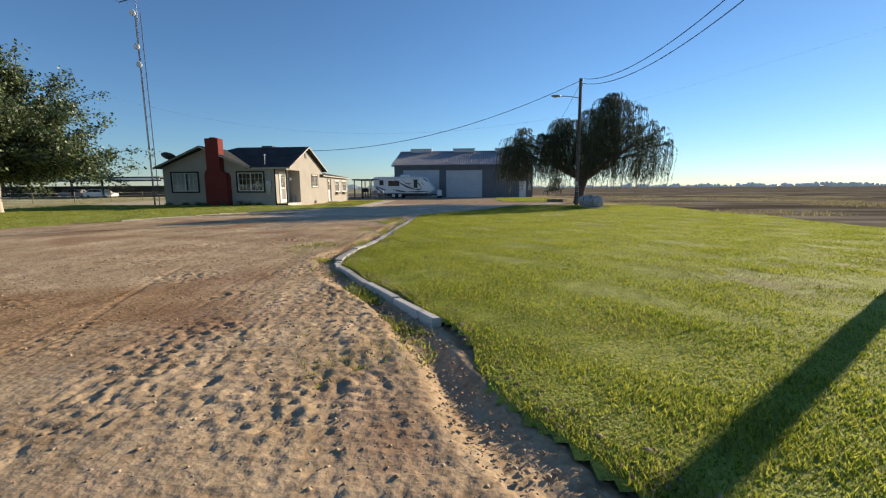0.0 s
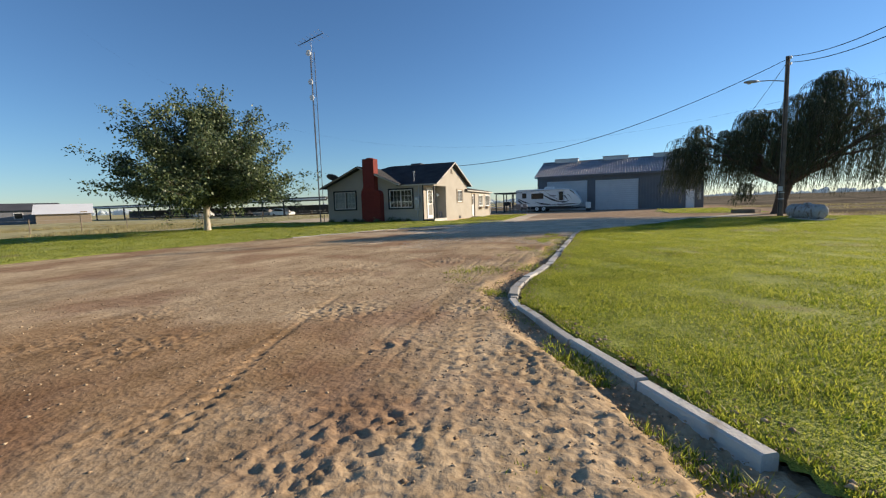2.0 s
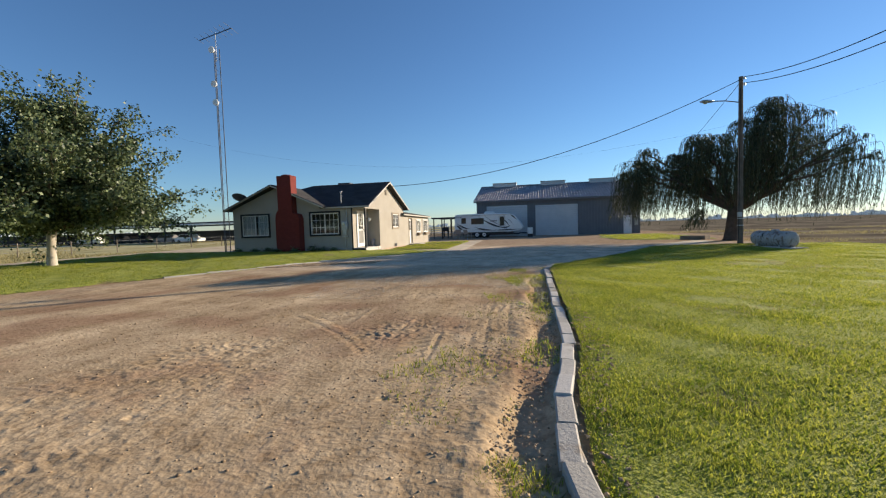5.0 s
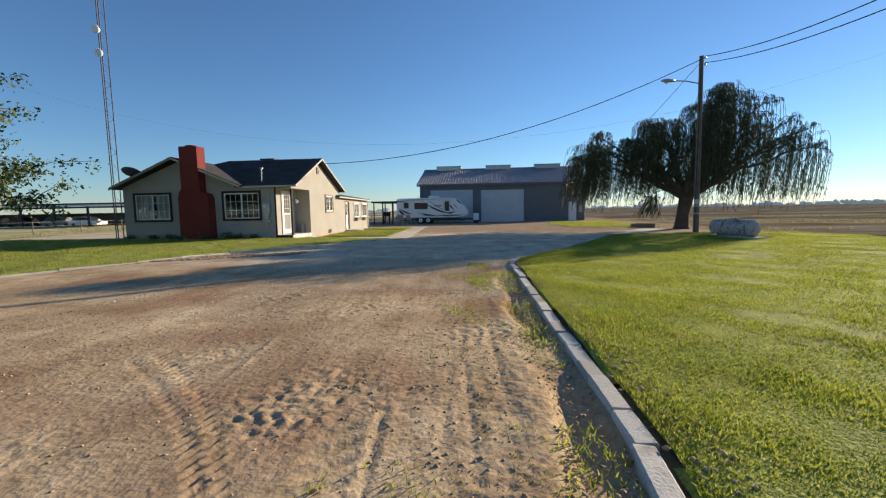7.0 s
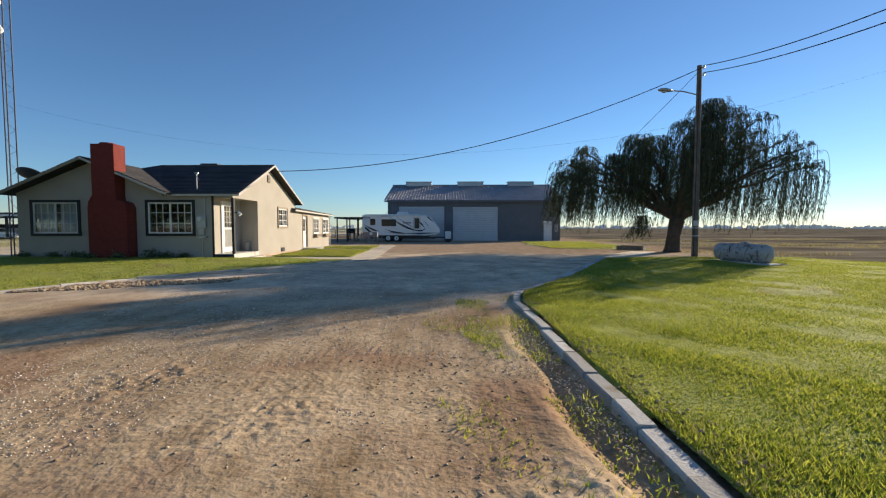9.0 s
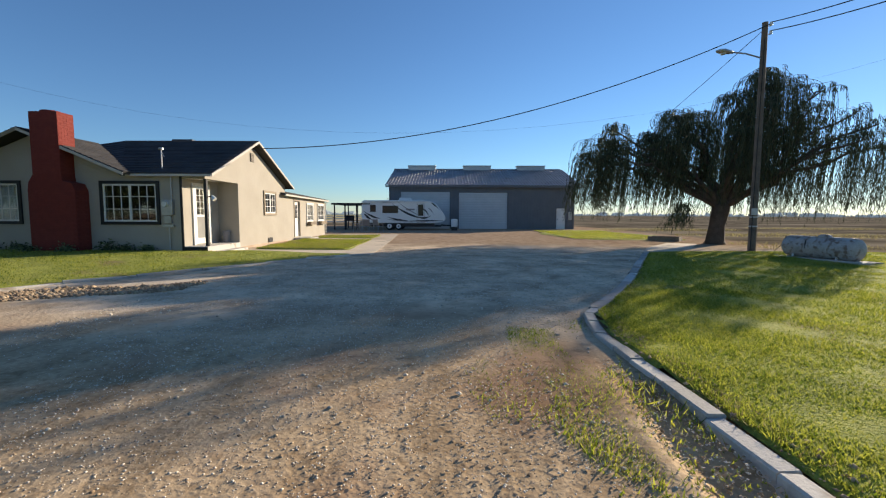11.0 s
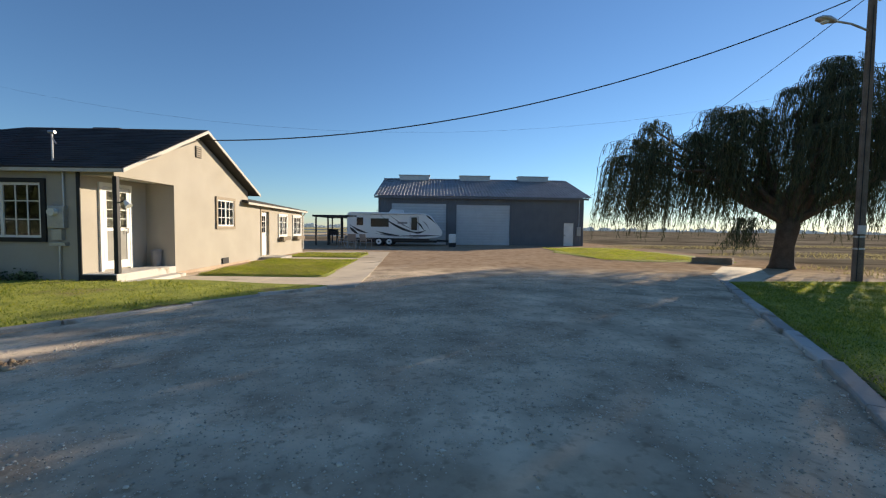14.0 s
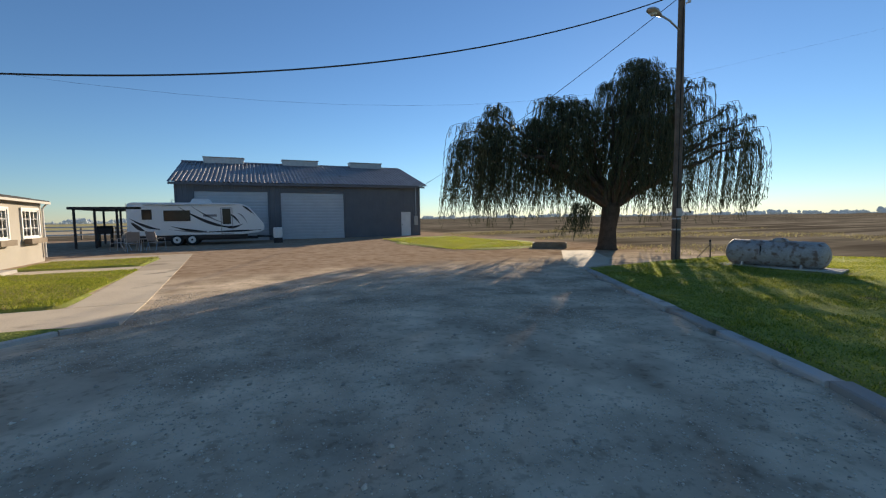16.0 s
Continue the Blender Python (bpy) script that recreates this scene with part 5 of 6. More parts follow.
def garden_chair(at, turn):
    e = thing("garden_chair", (0, 0, 0), "grey metal-framed garden chair beside the trailer", "chair", "chairs by the trailer")
    part("seat", Shape().box(-0.24, -0.24, 0.4, 0.24, 0.22, 0.43), RV_GREY, e, bevel=0.01)
    part("backrest", Shape().add([(-0.24, 0.2, 0.5), (0.24, 0.2, 0.5), (0.24, 0.36, 0.95), (-0.24, 0.36, 0.95), (-0.24, 0.23, 0.5), (0.24, 0.23, 0.5), (0.24, 0.39, 0.95), (-0.24, 0.39, 0.95)], [(0, 1, 2, 3), (7, 6, 5, 4), (0, 4, 5, 1), (1, 5, 6, 2), (2, 6, 7, 3), (3, 7, 4, 0)]), RV_GREY, e)
    for x in (-0.25, 0.25):
        part("leg", Shape().tube([(x, -0.3, 0), (x, -0.25, 0.62)], 0.014, 6), GALV, e)
        part("leg", Shape().tube([(x, 0.38, 0), (x, 0.2, 0.42), (x, 0.38, 0.98)], 0.014, 6), GALV, e)
        part("armrest", Shape().box(x - 0.03, -0.28, 0.62, x + 0.03, 0.26, 0.64), RV_GREY, e)
    e.matrix_basis = pose(at[0], at[1], at[2], 0, 0, turn)
    return e


ch = garden_chair((-9.9, 45.3, 0.14), 200)
copy_thing(ch, pose(-9.0, 45.6, 0.14, 0, 0, 150))
copy_thing(ch, pose(-10.6, 46.2, 0.14, 0, 0, 250))
tb = thing("garden_table", (-9.7, 46.3, 0.14), "small grey round garden table", "table")
part("tabletop", Shape().tube([(-9.7, 46.3, 0.7), (-9.7, 46.3, 0.73)], 0.42, 20), RV_GREY, tb)
for a in range(4):
    part("leg", Shape().tube([(-9.7 + 0.3 * math.cos(a * 1.57), 46.3 + 0.3 * math.sin(a * 1.57), 0.13), (-9.7 + 0.2 * math.cos(a * 1.57), 46.3 + 0.2 * math.sin(a * 1.57), 0.7)], 0.014, 6), GALV, tb)

# ---- gas tank ----
TA, TB_ = Vector((7.85, 28.62, 0.49)), Vector((8.29, 26.8, 0.47))
tank = thing("gas_tank", (7.9, 27.5, 0.1), "weathered silver-white horizontal gas tank on steel legs", "gas tank")
ax = (TB_ - TA).normalized()
R = 0.40
cap = [(-0.19, 0.08), (-0.16, 0.18), (-0.10, 0.28), (-0.04, 0.335), (0.0, 0.35)]
pts = [TA + ax * u for u, _ in cap] + [TB_ - ax * u for u, _ in reversed(cap)]
part("vessel", Shape().tube(pts, [r for _, r in cap] + [r for _, r in reversed(cap)], 28), TANK, tank, shade=True)
part("dome", Shape().tube([TA.lerp(TB_, 0.55) + Vector((0, 0, 0.28)), TA.lerp(TB_, 0.55) + Vector((0, 0, 0.38)), TA.lerp(TB_, 0.55) + Vector((0, 0, 0.42))], [0.17, 0.17, 0.09], 16), TANK, tank, "hinged valve dome", shade=True)
for t in (0.14, 0.82):
    c = TA.lerp(TB_, t)
    for sgn in (-1, 1):
        s = Shape()
        o = Vector((-ax.y, ax.x, 0)) * 0.22 * sgn
        s.tube([c + o + Vector((0, 0, -0.2)), c + o * 1.15 + Vector((0, 0, -c.z + 0.06))], 0.035, 6)
        part("leg", s, GALV, tank)
part("pipe", Shape().tube([TA.lerp(TB_, 0.25) + Vector((-0.16, -0.2, 0.2)), TA.lerp(TB_, 0.25) + Vector((-0.27, -0.3, 0.2)), TA.lerp(TB_, 0.25) + Vector((-0.27, -0.3, -0.05))], 0.02, 6), DARK_METAL, tank)
part("pad", Shape().box(-1.3, -0.4, -0.02, 1.3, 0.4, 0.04, pose(8.08, 27.62, 0.1, 0, 0, math.degrees(math.atan2(ax.y, ax.x)))), CONCRETE, tank)

# ---- low timber box and stand pipe near the willow ----
pb = thing("planter_box", (7.7, 36.6, 0.1), "low weathered timber planter box beside the willow", "planter")
pm = pose(7.75, 36.7, 0.12, 0, 0, -40)
for a in ((-0.75, -0.4, 0, 0.75, -0.35, 0.24), (-0.75, 0.35, 0, 0.75, 0.4, 0.24), (-0.75, -0.35, 0, -0.7, 0.35, 0.24), (0.7, -0.35, 0, 0.75, 0.35, 0.24)):
    part("plank", Shape().box(*a, pm), OLD_WOOD, pb, bevel=0.008)
part("soil", Shape().box(-0.7, -0.35, 0, 0.7, 0.35, 0.17, pm), BARK, pb)
hs = thing("garden_tap", (8.75, 29.9, 0.1), "thin rusty stand pipe with a tap", "tap")
part("pipe", Shape().tube([(8.75, 29.9, 0.05), (8.75, 29.9, 0.62), (8.6, 29.82, 0.66), (8.52, 29.78, 0.55)], 0.022, 6), OLD_WOOD, hs)
part("stay", Shape().tube([(8.75, 29.9, 0.6), (8.45, 30.2, 0.08)], 0.014, 6), OLD_WOOD, hs)
part("valve", Shape().tube([(8.68, 29.87, 0.62), (8.68, 29.87, 0.74)], 0.03, 8), DARK_METAL, hs)

# ---- trees ----


def limb(s, a, b, r0, r1, rnd, wob=0.12, n=7):
    """A tapered, slightly crooked limb; returns its points."""
    a, b = Vector(a), Vector(b)
    L = (b - a).length
    pts = []
    for i in range(n + 1):
        t = i / n
        o = Vector((rnd.uniform(-1, 1), rnd.uniform(-1, 1), rnd.uniform(-0.6, 0.6))) * wob * L * 0.35 * math.sin(math.pi * t)
        pts.append(a.lerp(b, t) + o + Vector((0, 0, 0.12 * L * math.sin(math.pi * t) * 0.6)))
    s.tube(pts, [r0 + (r1 - r0) * i / n for i in range(n + 1)], 8)
    return pts


def leaves(points, size, rnd, ratio, droop):
    """One mesh of small folded leaf blades at points; each blade is two triangles."""
    n = len(points)
    P = np.array(points)
    r = np.random.RandomState(rnd.randint(0, 9999))
    d = r.normal(size=(n, 3))
    d[:, 2] = d[:, 2] * 0.5 - droop
    d /= np.linalg.norm(d, axis=1)[:, None]
    u = np.cross(d, r.normal(size=(n, 3)))
    u /= np.linalg.norm(u, axis=1)[:, None]
    L = size * r.uniform(0.6, 1.3, (n, 1))
    W = L * ratio
    v = np.stack([P, P + d * L * 0.5 + u * W, P + d * L, P + d * L * 0.5 - u * W], 1).reshape(-1, 3)
    k = np.arange(n)[:, None] * 4
    f = k + np.array([[0, 1, 2, 3]])
    return v, f


def raw_part(name, v, f, mat, parent, label="", kind=""):
    me = bpy.data.meshes.new(name)
    me.from_pydata(np.asarray(v).tolist(), [], np.asarray(f).tolist())
    me.materials.append(mat)
    ob = new(name, me)
    if parent is not None:
        ob.parent = parent
        ob.matrix_parent_inverse = parent.matrix_basis.inverted()
    return tagged(ob, label, kind=kind)


def broad_tree(base, height, radius, seed):
    rnd = random.Random(seed)
    base = Vector(base)
    e = thing("shade_tree", base, "round leafy mulberry tree with a pale painted trunk", "tree")
    fork = base + Vector((0.1, 0, 1.55))
    part("trunk", Shape().tube([base - Vector((0, 0, 0.1)), base + Vector((0, 0, 0.12)), base + Vector((0.03, 0, 0.8)), fork, fork + Vector((0.02, 0, 0.4))], [0.3, 0.2, 0.16, 0.19, 0.12], 12), BARK_PALE, e, "pale whitewashed trunk", shade=True)
    pts = []
    for k in range(46):
        s = Shape()
        a = k * 2.4 + rnd.uniform(-0.25, 0.25)
        el = (0.10, 0.30, 0.55, 0.85, 1.15, 1.42)[k % 6] + rnd.uniform(-0.1, 0.1)
        reach = rnd.uniform(0.86, 0.97)
        end = fork + Vector((0.35 + math.cos(a) * math.cos(el) * radius * reach, math.sin(a) * math.cos(el) * radius * reach, math.sin(el) * (height - 1.55) * reach * 0.97 + 0.2))
        path = limb(s, fork, end, 0.085, 0.012, rnd, 0.1, 9)
        twigs = list(path[3:])
        for j in range(18):
            st = path[2 + j % 8]
            along_d = (end - fork).normalized()
            o = (along_d * rnd.uniform(0.3, 1.0) + Vector((rnd.gauss(0, 0.6), rnd.gauss(0, 0.6), rnd.gauss(0.0, 0.5)))) * radius * rnd.uniform(0.12, 0.25)
            twigs += limb(s, st, st + o, 0.02, 0.005, rnd, n=4)[1:]
        part("limb", s, BARK, e)
        for t in twigs:
            for i in range(27):
                pts.append((t.x + rnd.gauss(0, 0.19), t.y + rnd.gauss(0, 0.19), t.z + rnd.gauss(-0.07, 0.17)))
    raw_part("crown", *leaves(pts, 0.145, rnd, 0.33, 0.7), LEAF, e, "dense green leaves", "stuff")
    return e


def willow_tree(base, seed):
    rnd = random.Random(seed)
    base = Vector(base)
    e = thing("willow_tree", base, "large old weeping willow with trailing branches", "tree")
    fork = base + Vector((0.2, 0, 1.7))
    part("trunk", Shape().tube([base - Vector((0, 0, 0.1)), base + Vector((0.0, 0, 0.15)), base + Vector((0.06, 0, 0.9)), fork, fork + Vector((0.2, 0, 0.5))], [0.55, 0.4, 0.33, 0.38, 0.2], 14), BARK, e, shade=True)
    lobes = [(-3.9, 2.4, 6.1, 0.8), (-4.6, 2.8, 5.4, 1.1), (-5.0, 2.9, 4.7, 1.0), (-3.7, 1.9, 5.2, 1.0), (-4.3, 1.5, 4.6, 1.0), (-2.5, 1.9, 5.6, 0.9), (-1.6, 2.4, 5.6, 0.9), (-1.9, 0.9, 5.0, 1.1),
             (-0.7, 2.7, 6.85, 1.0), (-1.0, 1.7, 6.4, 1.1), (-0.8, 0.6, 5.8, 1.2), (0.4, 2.4, 6.7, 1.2), (1.3, 0.9, 7.3, 1.3), (2.75, 1.1, 8.5, 1.0), (2.2, 0.3, 8.0, 1.2), (3.2, 0.5, 7.8, 1.2),
             (1.5, -0.9, 6.5, 1.4), (3.9, -0.7, 7.2, 0.85), (2.9, -1.3, 6.2, 0.9), (2.8, 2.4, 6.7, 1.3), (4.3, 0.7, 6.0, 1.2), (4.6, -1.5, 6.0, 0.95), (5.2, -2.0, 5.5, 0.9), (5.6, -2.0, 4.6, 0.85), (4.8, -0.7, 5.0, 1.0), (4.2, -2.5, 4.8, 0.9), (0.3, -1.3, 5.2, 1.2)]
    tw, pts = Shape(), []
    for dx, dy, dz, R in lobes:
        s = Shape()
        apex = base + Vector((dx - 0.3, dy - 0.4, dz - 0.35))
        path = limb(s, fork, apex, 0.14, 0.03, rnd, 0.14, 9)
        for j in range(6):
            st = path[4 + j % 6]
            o = Vector((rnd.gauss(0, 1), rnd.gauss(0, 1), rnd.uniform(0.0, 0.5))) * R * 0.4
            limb(s, st, st + o, 0.03, 0.008, rnd, n=4)
        part("limb", s, BARK, e)
        outer = dx > 4.1
        across = 0.656 * dx - 0.755 * dy
        dense = 74 if -2.2 < across < 2.6 else 86 if across < 0 else 36
        for k in range(int(dense * R)):
            a = rnd.uniform(0, 6.283)
            Rk, f0 = R * rnd.uniform(0.3, 1.0), rnd.uniform(0.0, 0.35)
            top_z = apex.z + 0.35 - (rnd.random() ** 2) * 1.3
            x0, y0 = apex.x + rnd.uniform(-0.3, 0.3), apex.y + rnd.uniform(-0.3, 0.3)
            rim = min(1.0, math.hypot(dx, dy) / 4.5)
            low = base.z + rnd.uniform(1.6, 2.6) - 0.5 * rim
            drop = Rk * rnd.uniform(0.5, 0.8)
            hang = max(0.3, (top_z - drop - low) * rnd.uniform(0.78 if outer else 0.5, 1.05))
            line = []
            for i in range(11):
                t = i / 10
                u = min(1.0, f0 + t * 1.5)
                r = Rk * math.sin(u * 1.5708) + 0.06 * t
                z = top_z - drop * (1 - math.cos(u * 1.5708)) - hang * max(0.0, t - 0.35) / 0.65 + 0.1 * math.sin(3.14 * t)
                line.append(Vector((x0 + math.cos(a) * r - 0.38 * t * t, y0 + math.sin(a) * r, z)))
            tw.tube(line, [0.011 - 0.0007 * i for i in range(11)], 3, False)
            for i in range(int(10 + 10 * (hang + Rk))):
                t = 9.99 * rnd.uniform(0, 1) ** 0.8
                j = int(t)
                q = line[j].lerp(line[j + 1], t - j)
                pts.append((q.x + rnd.gauss(0, 0.022), q.y + rnd.gauss(0, 0.022), q.z + rnd.gauss(0, 0.03)))
    low = base + Vector((-1.9, -0.4, 1.75))
    part("limb", Shape().tube([fork, low + Vector((0.7, 0.1, 0.55)), low + Vector((0, 0, 0.3))], [0.06, 0.03, 0.012], 6), BARK, e)
    for k in range(30):
        d = Vector((rnd.uniform(-0.75, 0.15), rnd.uniform(-0.4, 0.4), -rnd.uniform(0.8, 1.4)))
        o = low + Vector((rnd.gauss(0, 0.28), rnd.gauss(0, 0.25), 0.3))
        for i in range(45):
            t = rnd.random()
            q = o + d * t
            pts.append((q.x + rnd.gauss(0, 0.03), q.y + rnd.gauss(0, 0.03), q.z))
    tagged(part("twig_tangle", tw, TWIG, e), kind="stuff")
    raw_part("crown", *leaves(pts, 0.23, rnd, 0.05, 3.4), WILLOW, e, "long trailing curtains of narrow leaves", "stuff")
    return e


broad_tree((-23.2, 20.0, 0.2), 7.15, 4.95, 11)
willow_tree((9.0, 34.5, 0.1), 12)

def low_shrub(at, w, hgt, seed):
    rnd = random.Random(seed)
    e = thing("low_shrub", at, "small dark green plant at the foot of the house wall", "shrub", "plants along the wall")
    base = Vector(at)
    s = Shape()
    for k in range(5):
        s.tube([base, base + Vector((rnd.uniform(-w, w) * 0.6, rnd.uniform(-0.1, 0.1), hgt * rnd.uniform(0.5, 0.9)))], [0.012, 0.005], 4)
    part("stems", s, BARK, e)
    pts = [(base.x + rnd.gauss(0, w * 0.45), base.y + rnd.gauss(0, 0.1), base.z + abs(rnd.gauss(0, hgt * 0.45)) + 0.02) for k in range(260)]
    raw_part("foliage", *leaves(pts, 0.07, rnd, 0.35, 0.0), LEAF, e, "", "stuff")


for k, (x, w, hgt) in enumerate(((-20.1, 0.3, 0.16), (-18.9, 0.35, 0.2), (-18.0, 0.25, 0.24), (-17.1, 0.3, 0.16), (-15.9, 0.3, 0.2), (-15.0, 0.35, 0.3), (-14.4, 0.3, 0.18), (-13.7, 0.25, 0.16))):
    low_shrub((x, (HY0 if not -17.5 < x < -15.5 else CH_Y0) - 0.22, float(left_h(np.array(x), np.array(27.9)))), w, hgt, 200 + k)

# ---- far surroundings ----


def far_belt(name, label, spots, seed):
    """Distant bushes and trees along a line: many small clumps joined into one."""
    rnd = random.Random(seed)
    s = Shape()
    for x, y, w, h in spots:
        for k in range(16):
            cx, cy, r = x + rnd.uniform(-w, w) / 2, y + rnd.uniform(-4, 4), rnd.uniform(0.25, 0.5) * h
            cz = rnd.uniform(0.1, 0.65) * h
            vs = []
            for i, (rr, zz) in enumerate(((0.5, -0.9), (1.0, -0.3), (0.9, 0.4), (0.35, 0.95))):
                for a in range(7):
                    t = 6.283 * a / 7 + i
                    j = rnd.uniform(0.75, 1.25)
                    vs.append((cx + r * rr * j * math.cos(t), cy + r * rr * j * math.sin(t), max(-0.2, cz + r * zz * j)))
            s.add(vs, [(i * 7 + a, i * 7 + (a + 1) % 7, (i + 1) * 7 + (a + 1) % 7, (i + 1) * 7 + a) for i in range(3) for a in range(7)] + [tuple(21 + a for a in range(7))])
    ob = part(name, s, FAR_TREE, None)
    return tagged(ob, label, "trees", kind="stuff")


rf = random.Random(77)
spots = []
for k in range(300):
    a = radians(-75 + 165 * k / 300)
    d = rf.uniform(620, 900)
    spots.append((d * math.sin(a), d * math.cos(a), rf.uniform(8, 40), rf.choice((2, 2, 2, 3, 3, 4, 5, 7))))
far_belt("far_treeline", "hazy line of distant trees and bushes on the horizon", spots, 3)


def far_house(name, at, w, d, h, rise, wall, roofm, label, turn=0, glazed=True):
    e = thing(name, (0, 0, 0), label, "building")
    part("wall", Shape().box(-w / 2, -d / 2, -0.3, w / 2, d / 2, h), wall, e)
    part("roof", Shape().prism([(-d / 2 - 0.4, h), (d / 2 + 0.4, h), (0, h + rise)], "x", -w / 2 - 0.4, w / 2 + 0.4), roofm, e)
    for x in (-w * 0.3, 0.1 * w) if glazed else ():
        win = part("window", Shape().box(x - 0.6, -d / 2 - 0.04, 1.0, x + 0.6, -d / 2 - 0.005, 2.1), TRIM_WHITE, e)
        part("pane", Shape().box(x - 0.5, -d / 2 - 0.06, 1.1, x + 0.5, -d / 2 - 0.045, 2.0), DARK_GLASS, win)
    part("door", Shape().box(w * 0.3, -d / 2 - 0.05, 0.0, w * 0.3 + 0.95, -d / 2 - 0.005, 2.05), TRIM_TAN, e)
    e.matrix_basis = pose(*at, 0, 0, turn)
    return e


far_house("far_bungalow", (-100, 42, 0), 12, 8, 2.5, 1.3, FAR_ROOF, FAR_DARK, "distant grey bungalow with a dark roof", 62)
far_house("far_shed", (-90, 45, 0), 7, 7, 1.7, 1.7, TRIM_TAN, FAR_WALL, "distant tan shed with a white roof", 62, False)
sh = thing("far_pole_shed", (-84, 62, 0), "distant long open shed with a flat metal roof", "shed")
part("roof", Shape().box(-107, 58, 2.95, -44, 66, 3.15), FAR_DARK, sh)
part("fascia", Shape().box(-107, 57.9, 2.74, -44, 57.98, 2.94), FAR_WALL, sh, "pale edge strip")
part("beam", Shape().box(-107, 58.2, 2.5, -44, 58.4, 2.72), FAR_DARK, sh)
for k in range(12):
    part("post", Shape().box(-106 + k * 4.8, 58.2, -0.2, -105.8 + k * 4.8, 58.4, 2.9), DARK_METAL, sh)
part("back_wall", Shape().box(-107, 65.6, -0.2, -46, 65.9, 1.9), FAR_DARK, sh)
sh2 = thing("far_carport", (-120, 22, 0), "distant low carport with a flat roof", "carport")
part("roof", Shape().box(-135, 10, 2.9, -118, 40, 3.1), FAR_ROOF, sh2)
for k in range(7):
    part("post", Shape().box(-118.2, 10.2 + k * 4.8, -0.2, -118.0, 10.4 + k * 4.8, 2.9), DARK_METAL, sh2)


def far_car(at, mat, turn):
    e = thing("parked_car", (0, 0, 0), "distant parked car beside the shed", "car", "far parked cars")
    part("body", Shape().prism([(-2.1, 0.35), (2.1, 0.35), (2.15, 0.8), (1.2, 0.95), (0.6, 1.45), (-1.0, 1.5), (-1.6, 0.98), (-2.15, 0.9)], "y", -0.85, 0.85), mat, e, bevel=0.06)
    part("window", Shape().prism([(1.0, 1.0), (0.55, 1.38), (-0.95, 1.42), (-1.4, 1.0)], "y", -0.87, 0.87), DARK_GLASS, e)
    for x in (-1.3, 1.3):
        for y in (-0.85, 0.65):
            part("wheel", Shape().tube([(x, y, 0.3), (x, y + 0.2, 0.3)], 0.31, 14), RUBBER, e)
    e.matrix_basis = pose(*at, 0, 0, turn)


for x, y, m, t in ((-112, 30, RV_WHITE, 20), (-108, 36, RV_GREY, 80), (-77, 62, RV_WHITE, 10), (-71, 62, DARK_METAL, 5), (-66, 61.5, DARK_METAL, 0), (-61, 62, RV_GREY, 8), (-56, 61, RV_WHITE, 0)):
    far_car((x, y, -0.05), m, t)

# wire fence along the straw field
fence = thing("wire_fence", (-40, 26, 0), "sagging wire fence on thin posts by the dry field", "fence")
F0, F1 = Vector((-46.0, 8.0, 0)), Vector((-30.0, 58.0, 0))
for k in range(18):
    p = F0.lerp(F1, k / 17)
    part("post", Shape().tube([(p.x, p.y, -0.15), (p.x + 0.02, p.y, 1.15)], 0.035, 6), OLD_WOOD, fence)
for z in (0.45, 0.75, 1.05):
    part("wire", Shape().tube([F0 + Vector((0, 0, z)), F1 + Vector((0, 0, z))], 0.008, 4), GALV, fence)
rail = thing("rail_fence", (-16, 66, 0), "pale timber rail fence beyond the carport", "fence")
for k in range(10):
    part("post", Shape().box(-30 + k * 2.4, 66, -0.1, -29.88 + k * 2.4, 66.12, 1.25), OLD_WOOD, rail)
for z in (0.5, 0.85, 1.15):
    part("rail", Shape().box(-30, 65.95, z, -8, 65.99, z + 0.1), TRIM_WHITE, rail)

# ---- chimney bricks ----
brick_mesh = Shape().box(-0.1, -0.012, -0.03, 0.1, 0.014, 0.03).mesh("brick", BRICK)
end_mesh = Shape().box(-0.012, -0.1, -0.03, 0.014, 0.1, 0.03).mesh("brick_end", BRICK)
rb = random.Random(9)
rest = Shape()
count, row, z = 0, 0, 0.1
while z < 4.6:
    a, b = (CH_L, CH_R) if z < 2.2 else (ST_L, ST_R)
    x = a + (0.105 if row % 2 else 0.0)
    while x + 0.19 < b + 0.02:
        if not 2.15 < z < 2.7:
            if count < 300 and z > 0.9:
                o = new("brick", brick_mesh)
                o.parent, o.matrix_parent_inverse = chimney, Matrix.Identity(4)
                o.matrix_basis = pose(x + 0.1, CH_Y0 + 0.018 + rb.uniform(-0.0015, 0.0015), z + 0.03, 0, 0, rb.uniform(-0.3, 0.3))
                count += 1
            else:
                rest.box(x, CH_Y0 + 0.006, z, x + 0.2, CH_Y0 + 0.03, z + 0.06)
        x += 0.213
    y = CH_Y0 + 0.03 + (0.105 if row % 2 else 0)
    while y + 0.19 < (HY0 if z < 2.98 else CH_Y0 + 0.6) and not 2.15 < z < 2.7:
        rest.box(b - 0.014, y, z, b + 0.005, y + 0.2, z + 0.06)
        y += 0.213
    z += 0.073
    row += 1
tagged(part("bricks", rest, BRICK, chimney), kind="stuff")

# ---- grass, stones and clods ----


